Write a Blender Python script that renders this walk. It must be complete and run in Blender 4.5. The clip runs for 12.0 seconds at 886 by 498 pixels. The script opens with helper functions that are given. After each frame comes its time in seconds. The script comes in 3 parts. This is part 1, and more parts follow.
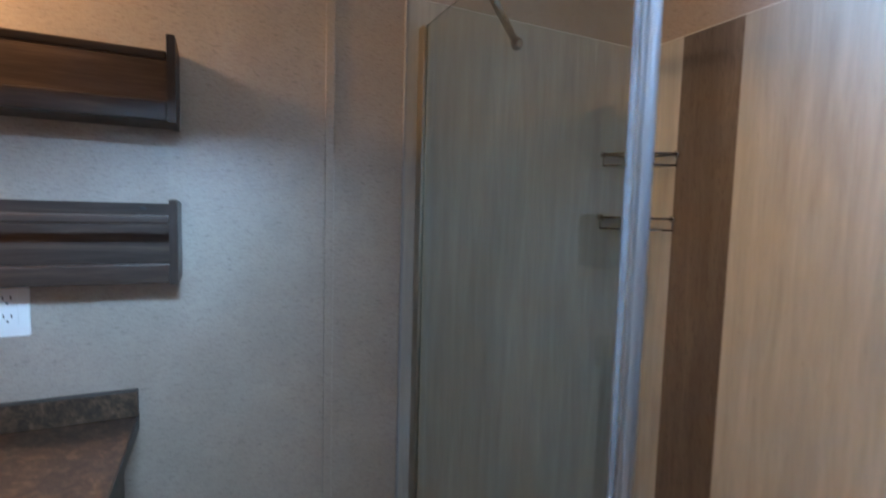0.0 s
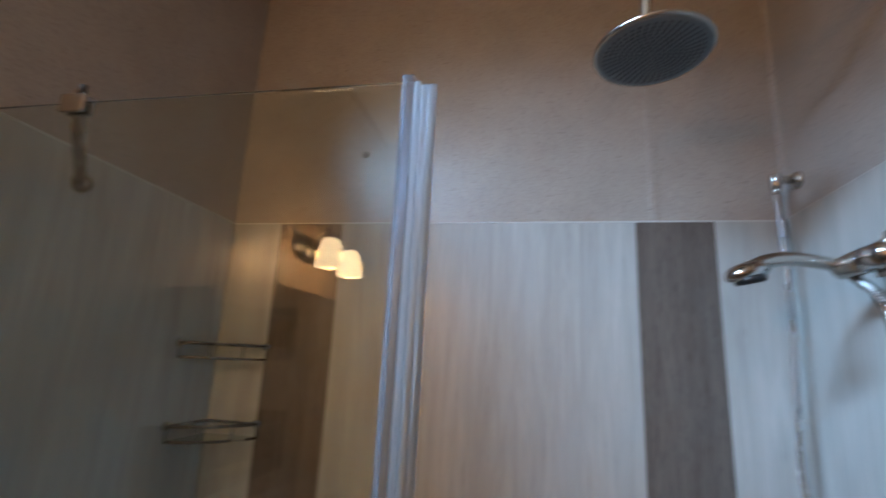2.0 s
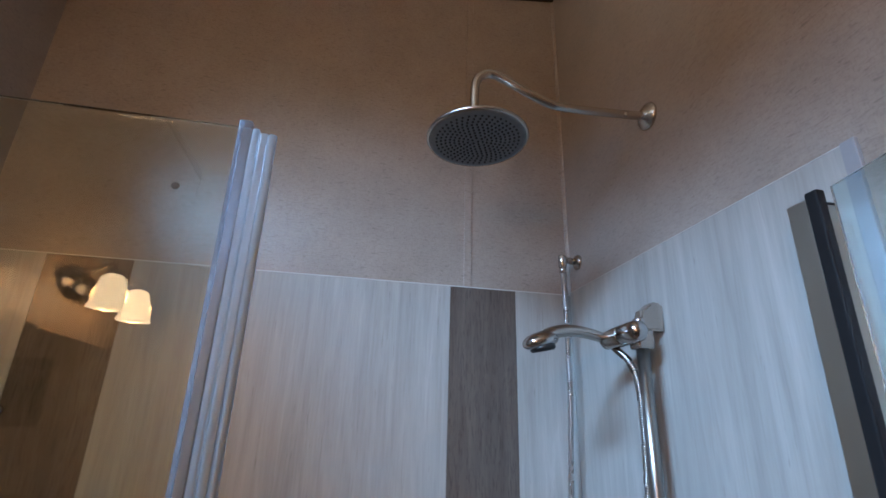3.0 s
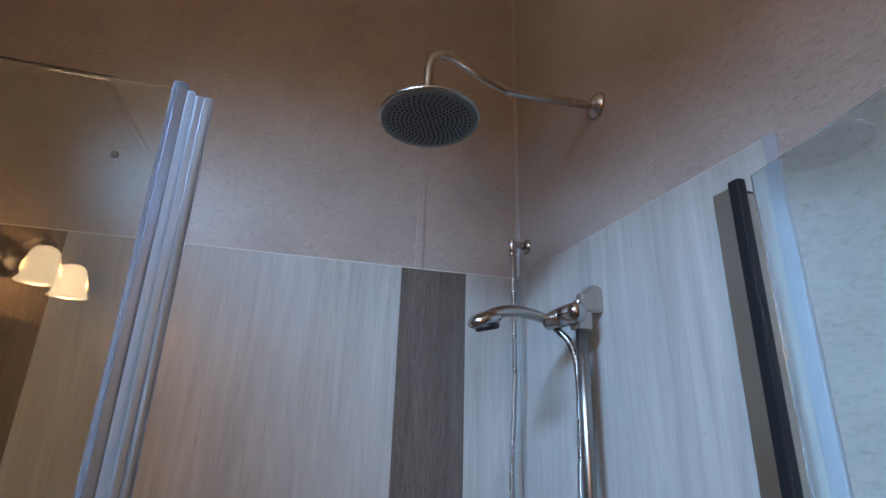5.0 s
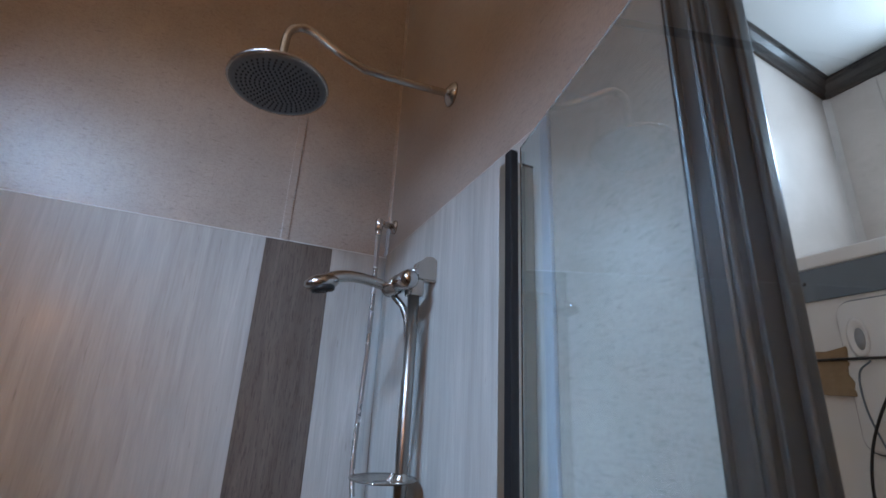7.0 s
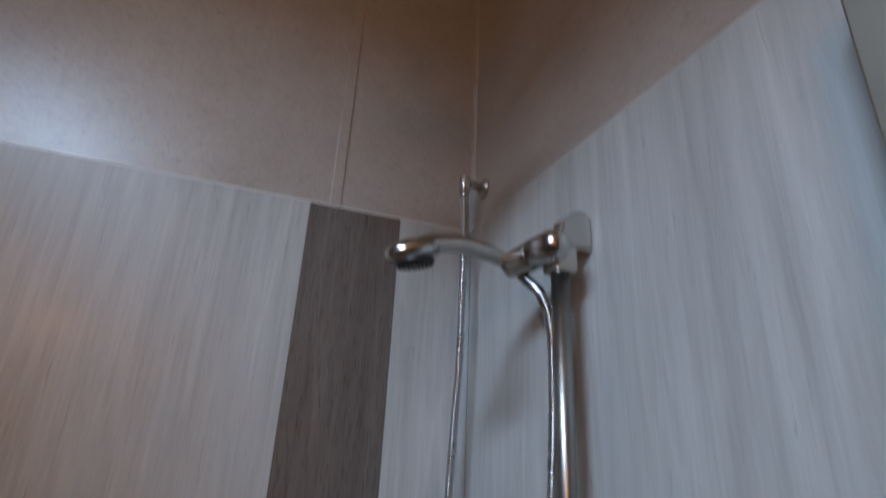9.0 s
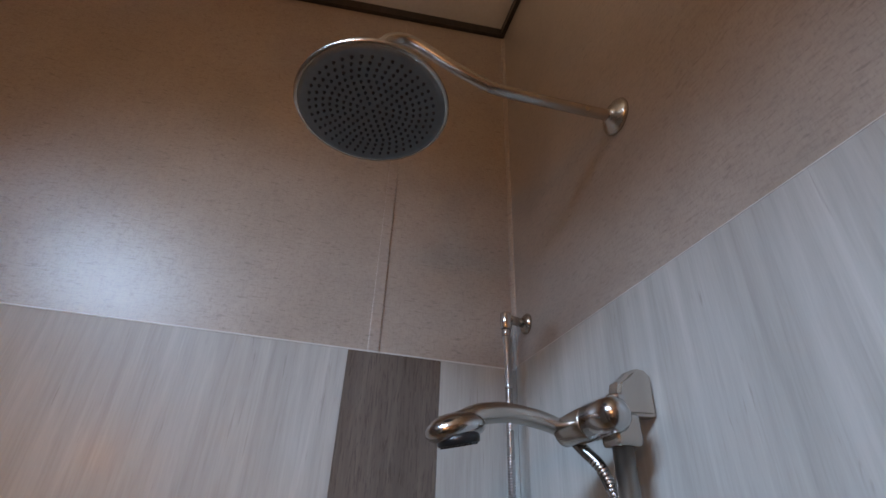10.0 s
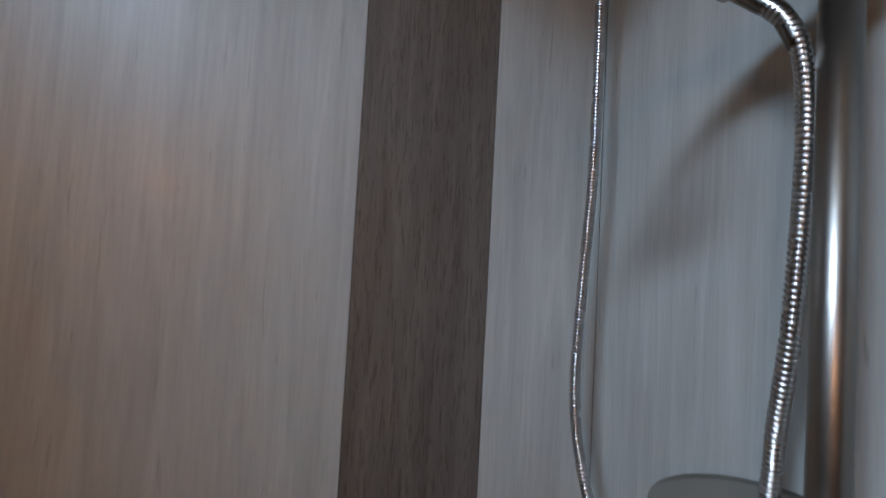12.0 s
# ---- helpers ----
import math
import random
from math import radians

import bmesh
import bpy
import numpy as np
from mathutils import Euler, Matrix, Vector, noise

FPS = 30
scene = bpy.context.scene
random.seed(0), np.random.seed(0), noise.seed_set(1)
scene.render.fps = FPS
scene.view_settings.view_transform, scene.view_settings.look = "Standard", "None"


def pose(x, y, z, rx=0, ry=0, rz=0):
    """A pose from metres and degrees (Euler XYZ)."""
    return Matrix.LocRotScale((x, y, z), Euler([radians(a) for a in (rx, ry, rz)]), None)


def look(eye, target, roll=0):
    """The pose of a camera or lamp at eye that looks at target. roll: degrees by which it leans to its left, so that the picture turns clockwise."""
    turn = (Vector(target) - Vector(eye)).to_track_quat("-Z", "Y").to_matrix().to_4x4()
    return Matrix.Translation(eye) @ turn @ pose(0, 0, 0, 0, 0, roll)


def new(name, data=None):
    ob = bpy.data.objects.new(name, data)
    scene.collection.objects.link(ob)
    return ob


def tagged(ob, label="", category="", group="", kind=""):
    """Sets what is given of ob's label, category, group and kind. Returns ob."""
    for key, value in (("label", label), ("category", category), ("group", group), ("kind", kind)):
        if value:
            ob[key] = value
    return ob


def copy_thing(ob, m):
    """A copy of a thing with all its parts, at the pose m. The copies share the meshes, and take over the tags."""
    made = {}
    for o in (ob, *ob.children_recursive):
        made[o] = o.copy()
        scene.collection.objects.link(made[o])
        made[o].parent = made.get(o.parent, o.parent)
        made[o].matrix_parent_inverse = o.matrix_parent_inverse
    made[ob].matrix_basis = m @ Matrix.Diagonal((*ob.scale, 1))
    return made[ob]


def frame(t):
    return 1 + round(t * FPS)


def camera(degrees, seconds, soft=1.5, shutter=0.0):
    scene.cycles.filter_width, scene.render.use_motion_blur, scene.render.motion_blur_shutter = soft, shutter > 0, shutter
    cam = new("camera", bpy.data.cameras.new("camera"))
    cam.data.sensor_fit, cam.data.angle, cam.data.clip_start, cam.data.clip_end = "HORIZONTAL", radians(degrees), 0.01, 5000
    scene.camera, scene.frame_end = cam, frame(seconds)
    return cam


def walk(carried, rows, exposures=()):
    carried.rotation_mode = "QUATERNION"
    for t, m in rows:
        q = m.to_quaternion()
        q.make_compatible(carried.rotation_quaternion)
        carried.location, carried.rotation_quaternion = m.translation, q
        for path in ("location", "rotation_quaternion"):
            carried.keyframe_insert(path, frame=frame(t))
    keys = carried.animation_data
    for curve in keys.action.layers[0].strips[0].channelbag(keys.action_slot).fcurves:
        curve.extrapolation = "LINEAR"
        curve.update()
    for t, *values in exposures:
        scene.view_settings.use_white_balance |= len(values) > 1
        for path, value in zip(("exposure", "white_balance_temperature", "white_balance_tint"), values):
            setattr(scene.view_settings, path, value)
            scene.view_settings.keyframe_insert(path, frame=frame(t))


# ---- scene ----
cam = camera(85.0, 12.0, shutter=0.4)
PATH = [
    (0, (0.049, 0.004, 1.3), (-1.755, 0.853, 1.143), 1.6),
    (0.3, (-0.04, -0.017, 1.349), (-1.862, 0.807, 1.294), 1.1),
    (0.5, (-0.099, -0.013, 1.379), (-1.893, 0.87, 1.417), 0.8),
    (1, (-0.181, 0.075, 1.414), (-1.85, 1.175, 1.46), 1.6),
    (1.5, (-0.246, 0.064, 1.449), (-1.437, 1.63, 1.806), 3.8),
    (2, (-0.303, 0.047, 1.486), (-0.68, 1.958, 1.939), 2.8),
    (2.5, (-0.32, 0.04, 1.511), (-0.196, 1.921, 2.179), 1.7),
    (3, (-0.32, 0.048, 1.505), (0.036, 1.897, 2.18), 1.7),
    (3.5, (-0.303, 0.049, 1.482), (0.151, 1.876, 2.158), 1.5),
    (3.7, (-0.303, 0.070, 1.495), (0.208, 1.899, 2.127), 1.3),
    (5.3, (-0.292, 0.012, 1.482), (0.234, 1.836, 2.112), 1.9),
    (5.5, (-0.257, -0.03, 1.467), (0.27, 1.783, 2.128), 2.5),
    (6, (-0.187, -0.137, 1.462), (0.482, 1.629, 2.121), 2.2),
    (6.5, (-0.143, -0.145, 1.427), (0.617, 1.585, 2.083), 2.4),
    (7, (-0.104, -0.064, 1.398), (0.654, 1.664, 2.059), 2.8),
    (7.2, (-0.082, -0.032, 1.386), (0.650, 1.709, 2.047), 2.6),
    (8.8, (-0.145, 0.378, 1.410), (0.568, 2.155, 1.985), 2.2),
    (9, (-0.109, 0.403, 1.457), (0.561, 2.164, 2.13), 2.7),
    (9.5, (-0.113, 0.397, 1.541), (0.381, 2.033, 2.581), 2.6),
    (10, (-0.116, 0.398, 1.552), (0.335, 2.054, 2.579), 2.5),
    (10.5, (-0.079, 0.501, 1.483), (0.378, 2.365, 2.045), 1.9),
    (11, (-0.057, 0.578, 1.418), (0.368, 2.521, 1.627), 2.2),
    (11.5, (-0.045, 0.616, 1.397), (0.264, 2.588, 1.514), 1.7),
    (12, (-0.041, 0.676, 1.435), (0.315, 2.641, 1.532), 3.1),
]
walk(cam, [(t, look(e, a, r)) for t, e, a, r in PATH],
     exposures=[(0, 1.06, 5750, 1), (0.5, 0.86, 5350, 0), (1.0, 0.72, 5500, -1), (1.5, 0.56, 5800, 1), (2.0, 0.40, 6200, 4), (3.5, 0.19, 5950, 7), (5.5, 0.10, 6150, 9), (6.2, -0.02, 6400, 12), (7.2, -0.08, 6500, 12),
                (8.8, -0.30, 7050, 13), (9.6, -0.16, 7500, 16), (10.0, -0.02, 7300, 15), (10.6, -0.05, 6900, 12), (11.0, -0.33, 7000, 12), (11.5, -0.46, 7350, 12), (12.0, -0.48, 7600, 12)])
world = bpy.data.worlds.new("world")
scene.world = world
world.use_nodes = True
wn = world.node_tree.nodes
sky = wn.new("ShaderNodeTexSky")
sky.sky_type = "NISHITA"
sky.sun_disc = False
sky.sun_elevation, sky.sun_rotation = radians(40), radians(200)
wn["Background"].inputs[1].default_value = 0.10
world.node_tree.links.new(sky.outputs[0], wn["Background"].inputs[0])

# daylight that comes in through the window openings
DAY = (0.42, 0.66, 1.0)
WARM = (1.0, 0.43, 0.13)
GROUND = (0.92, 0.86, 0.72)
HORIZON = (0.68, 0.81, 1.0)


def area_lamp(name, eye, target, w, h, watts, colour):
    data = bpy.data.lights.new(name, "AREA")
    data.shape, data.size, data.size_y = "RECTANGLE", w, h
    data.energy, data.color = watts, colour
    ob = new(name, data)
    ob.matrix_world = look(eye, target)
    return ob


# sky light falls in steeply; a weaker share comes from lower in the sky, and the sunlit ground sends some up to the ceiling
WEST = Vector((-1.200, 0.02, 2.52))
for nm, az, el, watts, wide, tone in (("daylight_west_transom", 30, -38, 6.4, 48, DAY), ("low_sky_west_transom", 54, -25, 2.6, 44, DAY), ("ground_light_west_transom", 4, 30, 3.4, 90, GROUND)):
    way = Vector((math.cos(radians(el)) * math.cos(radians(az)), math.cos(radians(el)) * math.sin(radians(az)), math.sin(radians(el))))
    area_lamp(nm, WEST, WEST + way, 0.84, 0.22, watts, tone).data.spread = radians(wide)
    WEST = WEST + Vector((0.001, 0, 0))
east = area_lamp("daylight_east_transom", (1.975, 0.12, 2.52), (0.6, 0.00, 2.10), 0.76, 0.24, 2.1, DAY)
east.data.spread = radians(30)
area_lamp("horizon_east_transom", (1.974, 0.12, 2.52), (0.6, 0.10, 2.35), 0.76, 0.24, 22, HORIZON)
area_lamp("daylight_far_window", (1.96, -2.5, 1.55), (0.0, 0.4, 1.2), 0.75, 0.9, 4, DAY)
for yy in (-0.700, -0.910):
    data = bpy.data.lights.new("sconce_bulb", "POINT")
    data.energy, data.color, data.shadow_soft_size = 6.6, WARM, 0.05
    new("sconce_bulb", data).location = (-1.075, yy, 1.855)

# ---------------------------------------------------------------- materials


def material(name):
    m = bpy.data.materials.new(name)
    m.use_nodes = True
    return m, m.node_tree.nodes, m.node_tree.links, m.node_tree.nodes["Principled BSDF"]


def ramp(nodes, stops):
    r = nodes.new("ShaderNodeValToRGB")
    r.color_ramp.elements[0].position, r.color_ramp.elements[0].color = stops[0][0], (*stops[0][1], 1)
    r.color_ramp.elements[1].position, r.color_ramp.elements[1].color = stops[-1][0], (*stops[-1][1], 1)
    for p, c in stops[1:-1]:
        r.color_ramp.elements.new(p).color = (*c, 1)
    return r


def noise_at(nodes, links, scale, size, detail=4.0, rough=0.6, distort=0.0, offset=(0, 0, 0)):
    """Noise over world space, stretched by scale (per axis)."""
    geo = nodes.new("ShaderNodeNewGeometry")
    mp = nodes.new("ShaderNodeMapping")
    mp.inputs["Scale"].default_value = scale
    mp.inputs["Location"].default_value = offset
    nz = nodes.new("ShaderNodeTexNoise")
    nz.inputs["Scale"].default_value = size
    nz.inputs["Detail"].default_value = detail
    nz.inputs["Roughness"].default_value = rough
    nz.inputs["Distortion"].default_value = distort
    links.new(geo.outputs["Position"], mp.inputs["Vector"])
    links.new(mp.outputs[0], nz.inputs["Vector"])
    return nz.outputs["Fac"]


def mix(nodes, links, fac, a, b, mode="MIX"):
    n = nodes.new("ShaderNodeMix")
    n.data_type, n.blend_type = "RGBA", mode
    for sock, v in ((n.inputs[0], fac), (n.inputs[6], a), (n.inputs[7], b)):
        if isinstance(v, (int, float)):
            sock.default_value = v
        elif isinstance(v, tuple):
            sock.default_value = (*v, 1)
        else:
            links.new(v, sock)
    return n.outputs[2]


def bump(nodes, links, bsdf, height, strength, distance):
    b = nodes.new("ShaderNodeBump")
    b.inputs["Strength"].default_value, b.inputs["Distance"].default_value = strength, distance
    links.new(height, b.inputs["Height"])
    links.new(b.outputs[0], bsdf.inputs["Normal"])


def wood_panel(name, dark, mid, light, rough, seed, coat=0.0, along=2, relief=0.25, open_grain=False):
    """Wood grain along one axis: fine streaks, broad bands and short dark pores."""
    def stretch(k):
        return tuple(k if a == along else 1 for a in range(3))
    m, n, l, b = material(name)
    fine = noise_at(n, l, stretch(0.045), 230, 5, 0.7, 0.3, (seed, seed, 0))
    band = noise_at(n, l, stretch(0.07), 30, 4, 0.6, 0.7, (seed * 2, 0, 3))
    big = noise_at(n, l, stretch(0.35), 5, 2, 0.5, 0.0, (0, seed, 1))
    pore = noise_at(n, l, stretch(0.07), 150, 3, 0.55, 0.6, (3, seed, 7))
    r = ramp(n, [(0.30, dark), (0.5, mid), (0.72, light)])
    l.new(fine, r.inputs[0])
    rb = ramp(n, [(0.32, dark), (0.55, mid), (0.70, light)])
    l.new(band, rb.inputs[0])
    c = mix(n, l, 0.62, r.outputs[0], rb.outputs[0])
    rg = ramp(n, [(0.35, (0.86, 0.85, 0.84)), (0.65, (1.0, 1.0, 1.0))])
    l.new(big, rg.inputs[0])
    c = mix(n, l, 1.0, c, rg.outputs[0], "MULTIPLY")
    rp = ramp(n, [(0.66, (1, 1, 1)), (0.74, (0.72, 0.70, 0.69))])
    l.new(pore, rp.inputs[0])
    c = mix(n, l, 0.8, c, rp.outputs[0], "MULTIPLY")
    if open_grain:
        tick = noise_at(n, l, stretch(0.085), 330, 3, 0.6, 0.5, (seed, 9, 2))
        rt = ramp(n, [(0.54, (1.06, 1.06, 1.06)), (0.63, (0.62, 0.60, 0.59))])
        l.new(tick, rt.inputs[0])
        c = mix(n, l, 0.85, c, rt.outputs[0], "MULTIPLY")
    l.new(c, b.inputs["Base Color"])
    b.inputs["Roughness"].default_value = rough
    b.inputs["Coat Weight"].default_value = coat
    b.inputs["Coat Roughness"].default_value = 0.14
    bump(n, l, b, fine, relief, 0.0012)
    return m


def vinyl_wall(name, base, fleck, rough):
    """Pressed vinyl wall board: woven flecks and blotches, slightly shiny."""
    m, n, l, b = material(name)
    h = noise_at(n, l, (0.26, 0.26, 1), 290, 3, 0.65, 0.3)
    v = noise_at(n, l, (1, 1, 0.30), 380, 3, 0.65, 0.2, (4, 1, 2))
    dash = noise_at(n, l, (0.24, 0.24, 1), 190, 2, 0.6, 0.3, (7, 2, 5))
    blot = noise_at(n, l, (1, 1, 1), 7, 4, 0.6)
    pale = tuple(min(1.0, k * 1.10) for k in base)
    rh = ramp(n, [(0.34, fleck), (0.48, base), (0.66, pale)])
    l.new(h, rh.inputs[0])
    rv = ramp(n, [(0.34, fleck), (0.47, base), (0.66, pale)])
    l.new(v, rv.inputs[0])
    c = mix(n, l, 0.45, rh.outputs[0], rv.outputs[0])
    rd = ramp(n, [(0.30, (0.50, 0.49, 0.48)), (0.38, (1.0, 1.0, 1.0))])
    l.new(dash, rd.inputs[0])
    c = mix(n, l, 0.46, c, rd.outputs[0], "MULTIPLY")
    rb = ramp(n, [(0.35, (0.88, 0.87, 0.86)), (0.62, (1.0, 1.0, 1.0))])
    l.new(blot, rb.inputs[0])
    c = mix(n, l, 1.0, c, rb.outputs[0], "MULTIPLY")
    l.new(c, b.inputs["Base Color"])
    rr = n.new("ShaderNodeMapRange")
    rr.inputs["To Min"].default_value, rr.inputs["To Max"].default_value = rough - 0.06, rough + 0.08
    l.new(blot, rr.inputs["Value"])
    l.new(rr.outputs[0], b.inputs["Roughness"])
    b.inputs["Specular IOR Level"].default_value = 0.5
    b.inputs["Coat Weight"].default_value = 0.8
    b.inputs["Coat Roughness"].default_value = 0.34
    bump(n, l, b, h, 0.07, 0.0010)
    return m


def metal(name, colour, rough):
    """Metal with faint cloudy wear in its gloss."""
    m, n, l, b = material(name)
    b.inputs["Base Color"].default_value = (*colour, 1)
    b.inputs["Metallic"].default_value = 1.0
    s = noise_at(n, l, (1, 1, 1), 14, 2)
    rr = n.new("ShaderNodeMapRange")
    rr.inputs["To Min"].default_value, rr.inputs["To Max"].default_value = rough * 0.85, rough * 1.2
    l.new(s, rr.inputs["Value"])
    l.new(rr.outputs[0], b.inputs["Roughness"])
    return m


def plain(name, colour, rough, spread=0.08, size=30, relief=0.0):
    """Paint, plastic or rubber with slight mottling and uneven gloss."""
    m, n, l, b = material(name)
    s = noise_at(n, l, (1, 1, 1), size, 4)
    r = ramp(n, [(0.3, tuple(k * (1 - spread) for k in colour)), (0.7, tuple(min(1, k * (1 + spread)) for k in colour))])
    l.new(s, r.inputs[0])
    l.new(r.outputs[0], b.inputs["Base Color"])
    b.inputs["Roughness"].default_value = rough
    if relief:
        bump(n, l, b, s, relief, 0.002)
    return m


def glass(name, tint, rough=0.0):
    m, n, l, b = material(name)
    b.inputs["Base Color"].default_value = (*tint, 1)
    b.inputs["Transmission Weight"].default_value = 1.0
    b.inputs["Roughness"].default_value = rough
    b.inputs["IOR"].default_value = 1.5
    return m


def glow(name, colour, strength):
    m, n, l, b = material(name)
    b.inputs["Base Color"].default_value = (0.8, 0.75, 0.68, 1)
    b.inputs["Emission Color"].default_value = (*colour, 1)
    b.inputs["Emission Strength"].default_value = strength
    b.inputs["Roughness"].default_value = 0.35
    return m


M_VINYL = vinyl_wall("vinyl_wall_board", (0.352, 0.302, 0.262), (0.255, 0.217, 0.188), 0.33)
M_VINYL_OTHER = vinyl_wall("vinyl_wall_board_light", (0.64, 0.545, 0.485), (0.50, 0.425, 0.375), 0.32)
M_LIGHT = wood_panel("pale_ash_laminate", (0.315, 0.313, 0.295), (0.413, 0.413, 0.393), (0.495, 0.495, 0.475), 0.44, 1.7, 0.04)
M_DARK = wood_panel("dark_ash_laminate", (0.084, 0.067, 0.057), (0.124, 0.102, 0.088), (0.175, 0.147, 0.130), 0.38, 5.1, 0.03, open_grain=True)
M_SHELF = wood_panel("walnut_stain", (0.020, 0.014, 0.011), (0.045, 0.031, 0.025), (0.095, 0.066, 0.053), 0.34, 8.3, 0.0, 1)
M_SHELF_END = wood_panel("walnut_stain_upright", (0.020, 0.014, 0.011), (0.042, 0.029, 0.024), (0.085, 0.060, 0.049), 0.36, 8.3)
for mm in (M_SHELF, M_SHELF_END):
    mm.node_tree.nodes["Principled BSDF"].inputs["Specular IOR Level"].default_value = 0.3
M_CASING = wood_panel("dark_walnut_moulding", (0.017, 0.0135, 0.012), (0.033, 0.027, 0.024), (0.056, 0.046, 0.041), 0.38, 3.9, 0.20, 2, 0.06)
M_CASING.node_tree.nodes["Principled BSDF"].inputs["Specular IOR Level"].default_value = 0.38
M_NICKEL = metal("brushed_nickel", (0.47, 0.44, 0.40), 0.25)
M_RAIL = metal("satin_nickel_tube", (0.29, 0.27, 0.25), 0.31)
M_HOSE = metal("ribbed_steel", (0.47, 0.46, 0.45), 0.27)
M_HOSE_END = metal("dark_nickel", (0.22, 0.205, 0.19), 0.26)
M_CHROME = metal("polished_chrome", (0.52, 0.51, 0.50), 0.17)
M_BRONZE = metal("champagne_aluminium", (0.42, 0.39, 0.33), 0.42)
M_HEADFACE = plain("grey_silicone", (0.13, 0.145, 0.155), 0.45, 0.12, 60)
M_NOZZLE = plain("black_rubber", (0.012, 0.012, 0.013), 0.5)
M_GLASS = glass("clear_safety_glass", (0.83, 0.905, 0.875))
# screen's glass again; darker blue tint stands in for cool daylight behind it
M_GLASS_DOOR = glass("cool_tint_door_glass", (0.73, 0.865, 0.905))
M_EDGE = glass("polished_glass_edge", (0.10, 0.42, 0.46), 0.12)
M_SEAL = glass("clear_vinyl_seal", (0.76, 0.81, 0.88), 0.34)
M_SEAL.node_tree.nodes["Principled BSDF"].inputs["Transmission Weight"].default_value = 0.98
M_CLEAR = glass("clear_polycarbonate", (0.62, 0.72, 0.88), 0.22)
for mm in (M_SEAL, M_CLEAR):
    mm.node_tree.nodes["Principled BSDF"].inputs["IOR"].default_value = 1.22
M_CLEAR.node_tree.nodes["Principled BSDF"].inputs["Transmission Weight"].default_value = 0.98
M_PAN = plain("grey_stone_resin", (0.34, 0.33, 0.31), 0.4, 0.12, 40)
M_MIRROR = metal("mirror_silver", (0.88, 0.89, 0.89), 0.015)
M_CEILING = plain("white_ceiling_panel", (0.72, 0.71, 0.69), 0.55, 0.04, 90, 0.15)
M_WHITE = plain("white_enamel", (0.74, 0.74, 0.73), 0.28, 0.03)
M_ACRYLIC = plain("white_acrylic", (0.76, 0.76, 0.75), 0.18, 0.02)
M_PVC = plain("grey_pvc_trim", (0.30, 0.31, 0.33), 0.32, 0.05)
M_STRIP = plain("slate_blue_plastic", (0.14, 0.17, 0.20), 0.38, 0.05)
M_FILLER = plain("brown_filler", (0.20, 0.175, 0.15), 0.5, 0.2, 200)
M_CAP = plain("pale_grey_edge_cap", (0.55, 0.55, 0.54), 0.3, 0.04)
M_GASKET = plain("black_gasket_rubber", (0.010, 0.010, 0.011), 0.62)
M_GASKET.node_tree.nodes["Principled BSDF"].inputs["Specular IOR Level"].default_value = 0.2
M_BLACK = plain("black_plastic", (0.010, 0.010, 0.011), 0.35)
M_CARD = plain("brown_cardboard", (0.30, 0.195, 0.105), 0.85, 0.15, 120, 0.3)
M_APPLIANCE = plain("warm_white_enamel", (0.80, 0.755, 0.72), 0.28, 0.03)
M_OUTLET = plain("white_outlet_plastic", (0.78, 0.79, 0.80), 0.3, 0.02)
M_SLOT = plain("dark_slot", (0.02, 0.02, 0.02), 0.6)
M_SHADE = glow("lit_frosted_glass", (1.0, 0.66, 0.36), 9.0)
M_PANE = glass("window_pane", (0.95, 0.97, 0.98))
M_FLOOR = wood_panel("vinyl_plank_floor", (0.12, 0.09, 0.07), (0.20, 0.16, 0.13), (0.28, 0.23, 0.19), 0.45, 2.2)


def granite_laminate():
    m, n, l, b = material("brown_granite_laminate")
    a = noise_at(n, l, (1, 1, 1), 28, 6, 0.7, 1.2)
    c = noise_at(n, l, (1, 1, 1), 90, 4, 0.7, 0.4, (2, 5, 1))
    ra = ramp(n, [(0.30, (0.016, 0.012, 0.010)), (0.48, (0.055, 0.038, 0.026)), (0.60, (0.125, 0.085, 0.055)), (0.75, (0.22, 0.165, 0.12))])
    l.new(a, ra.inputs[0])
    rc = ramp(n, [(0.38, (0.55, 0.52, 0.50)), (0.6, (1, 1, 1))])
    l.new(c, rc.inputs[0])
    l.new(mix(n, l, 1.0, ra.outputs[0], rc.outputs[0], "MULTIPLY"), b.inputs["Base Color"])
    b.inputs["Roughness"].default_value = 0.34
    bump(n, l, b, c, 0.1, 0.001)
    return m


M_COUNTER = granite_laminate()
M_COUNTER_EDGE = plain("dark_counter_edge", (0.028, 0.027, 0.026), 0.4, 0.25, 40)

# ---------------------------------------------------------------- mesh helpers
BASE = {}


def thing(name, loc, label, category, group="", kind=""):
    ob = new(name)
    ob.location = loc
    ob.empty_display_size = 0.05
    BASE[ob.name] = Vector(loc)
    return tagged(ob, label, category, group, kind)


def part(name, bm, mat, parent, label=""):
    """Links a bmesh, given in world places, as one mesh under a thing or a part."""
    base = BASE[parent.name]
    bmesh.ops.translate(bm, verts=bm.verts, vec=-base)
    me = bpy.data.meshes.new(name)
    bm.to_mesh(me)
    bm.free()
    me.materials.append(mat)
    ob = new(name, me)
    ob.parent = parent
    BASE[ob.name] = base
    return tagged(ob, label) if label else ob


def solid(name, bm, mat, kind="structure", label="", category=""):
    me = bpy.data.meshes.new(name)
    bm.to_mesh(me)
    bm.free()
    me.materials.append(mat)
    ob = new(name, me)
    BASE[ob.name] = Vector((0, 0, 0))
    return tagged(ob, label, category, "", kind)


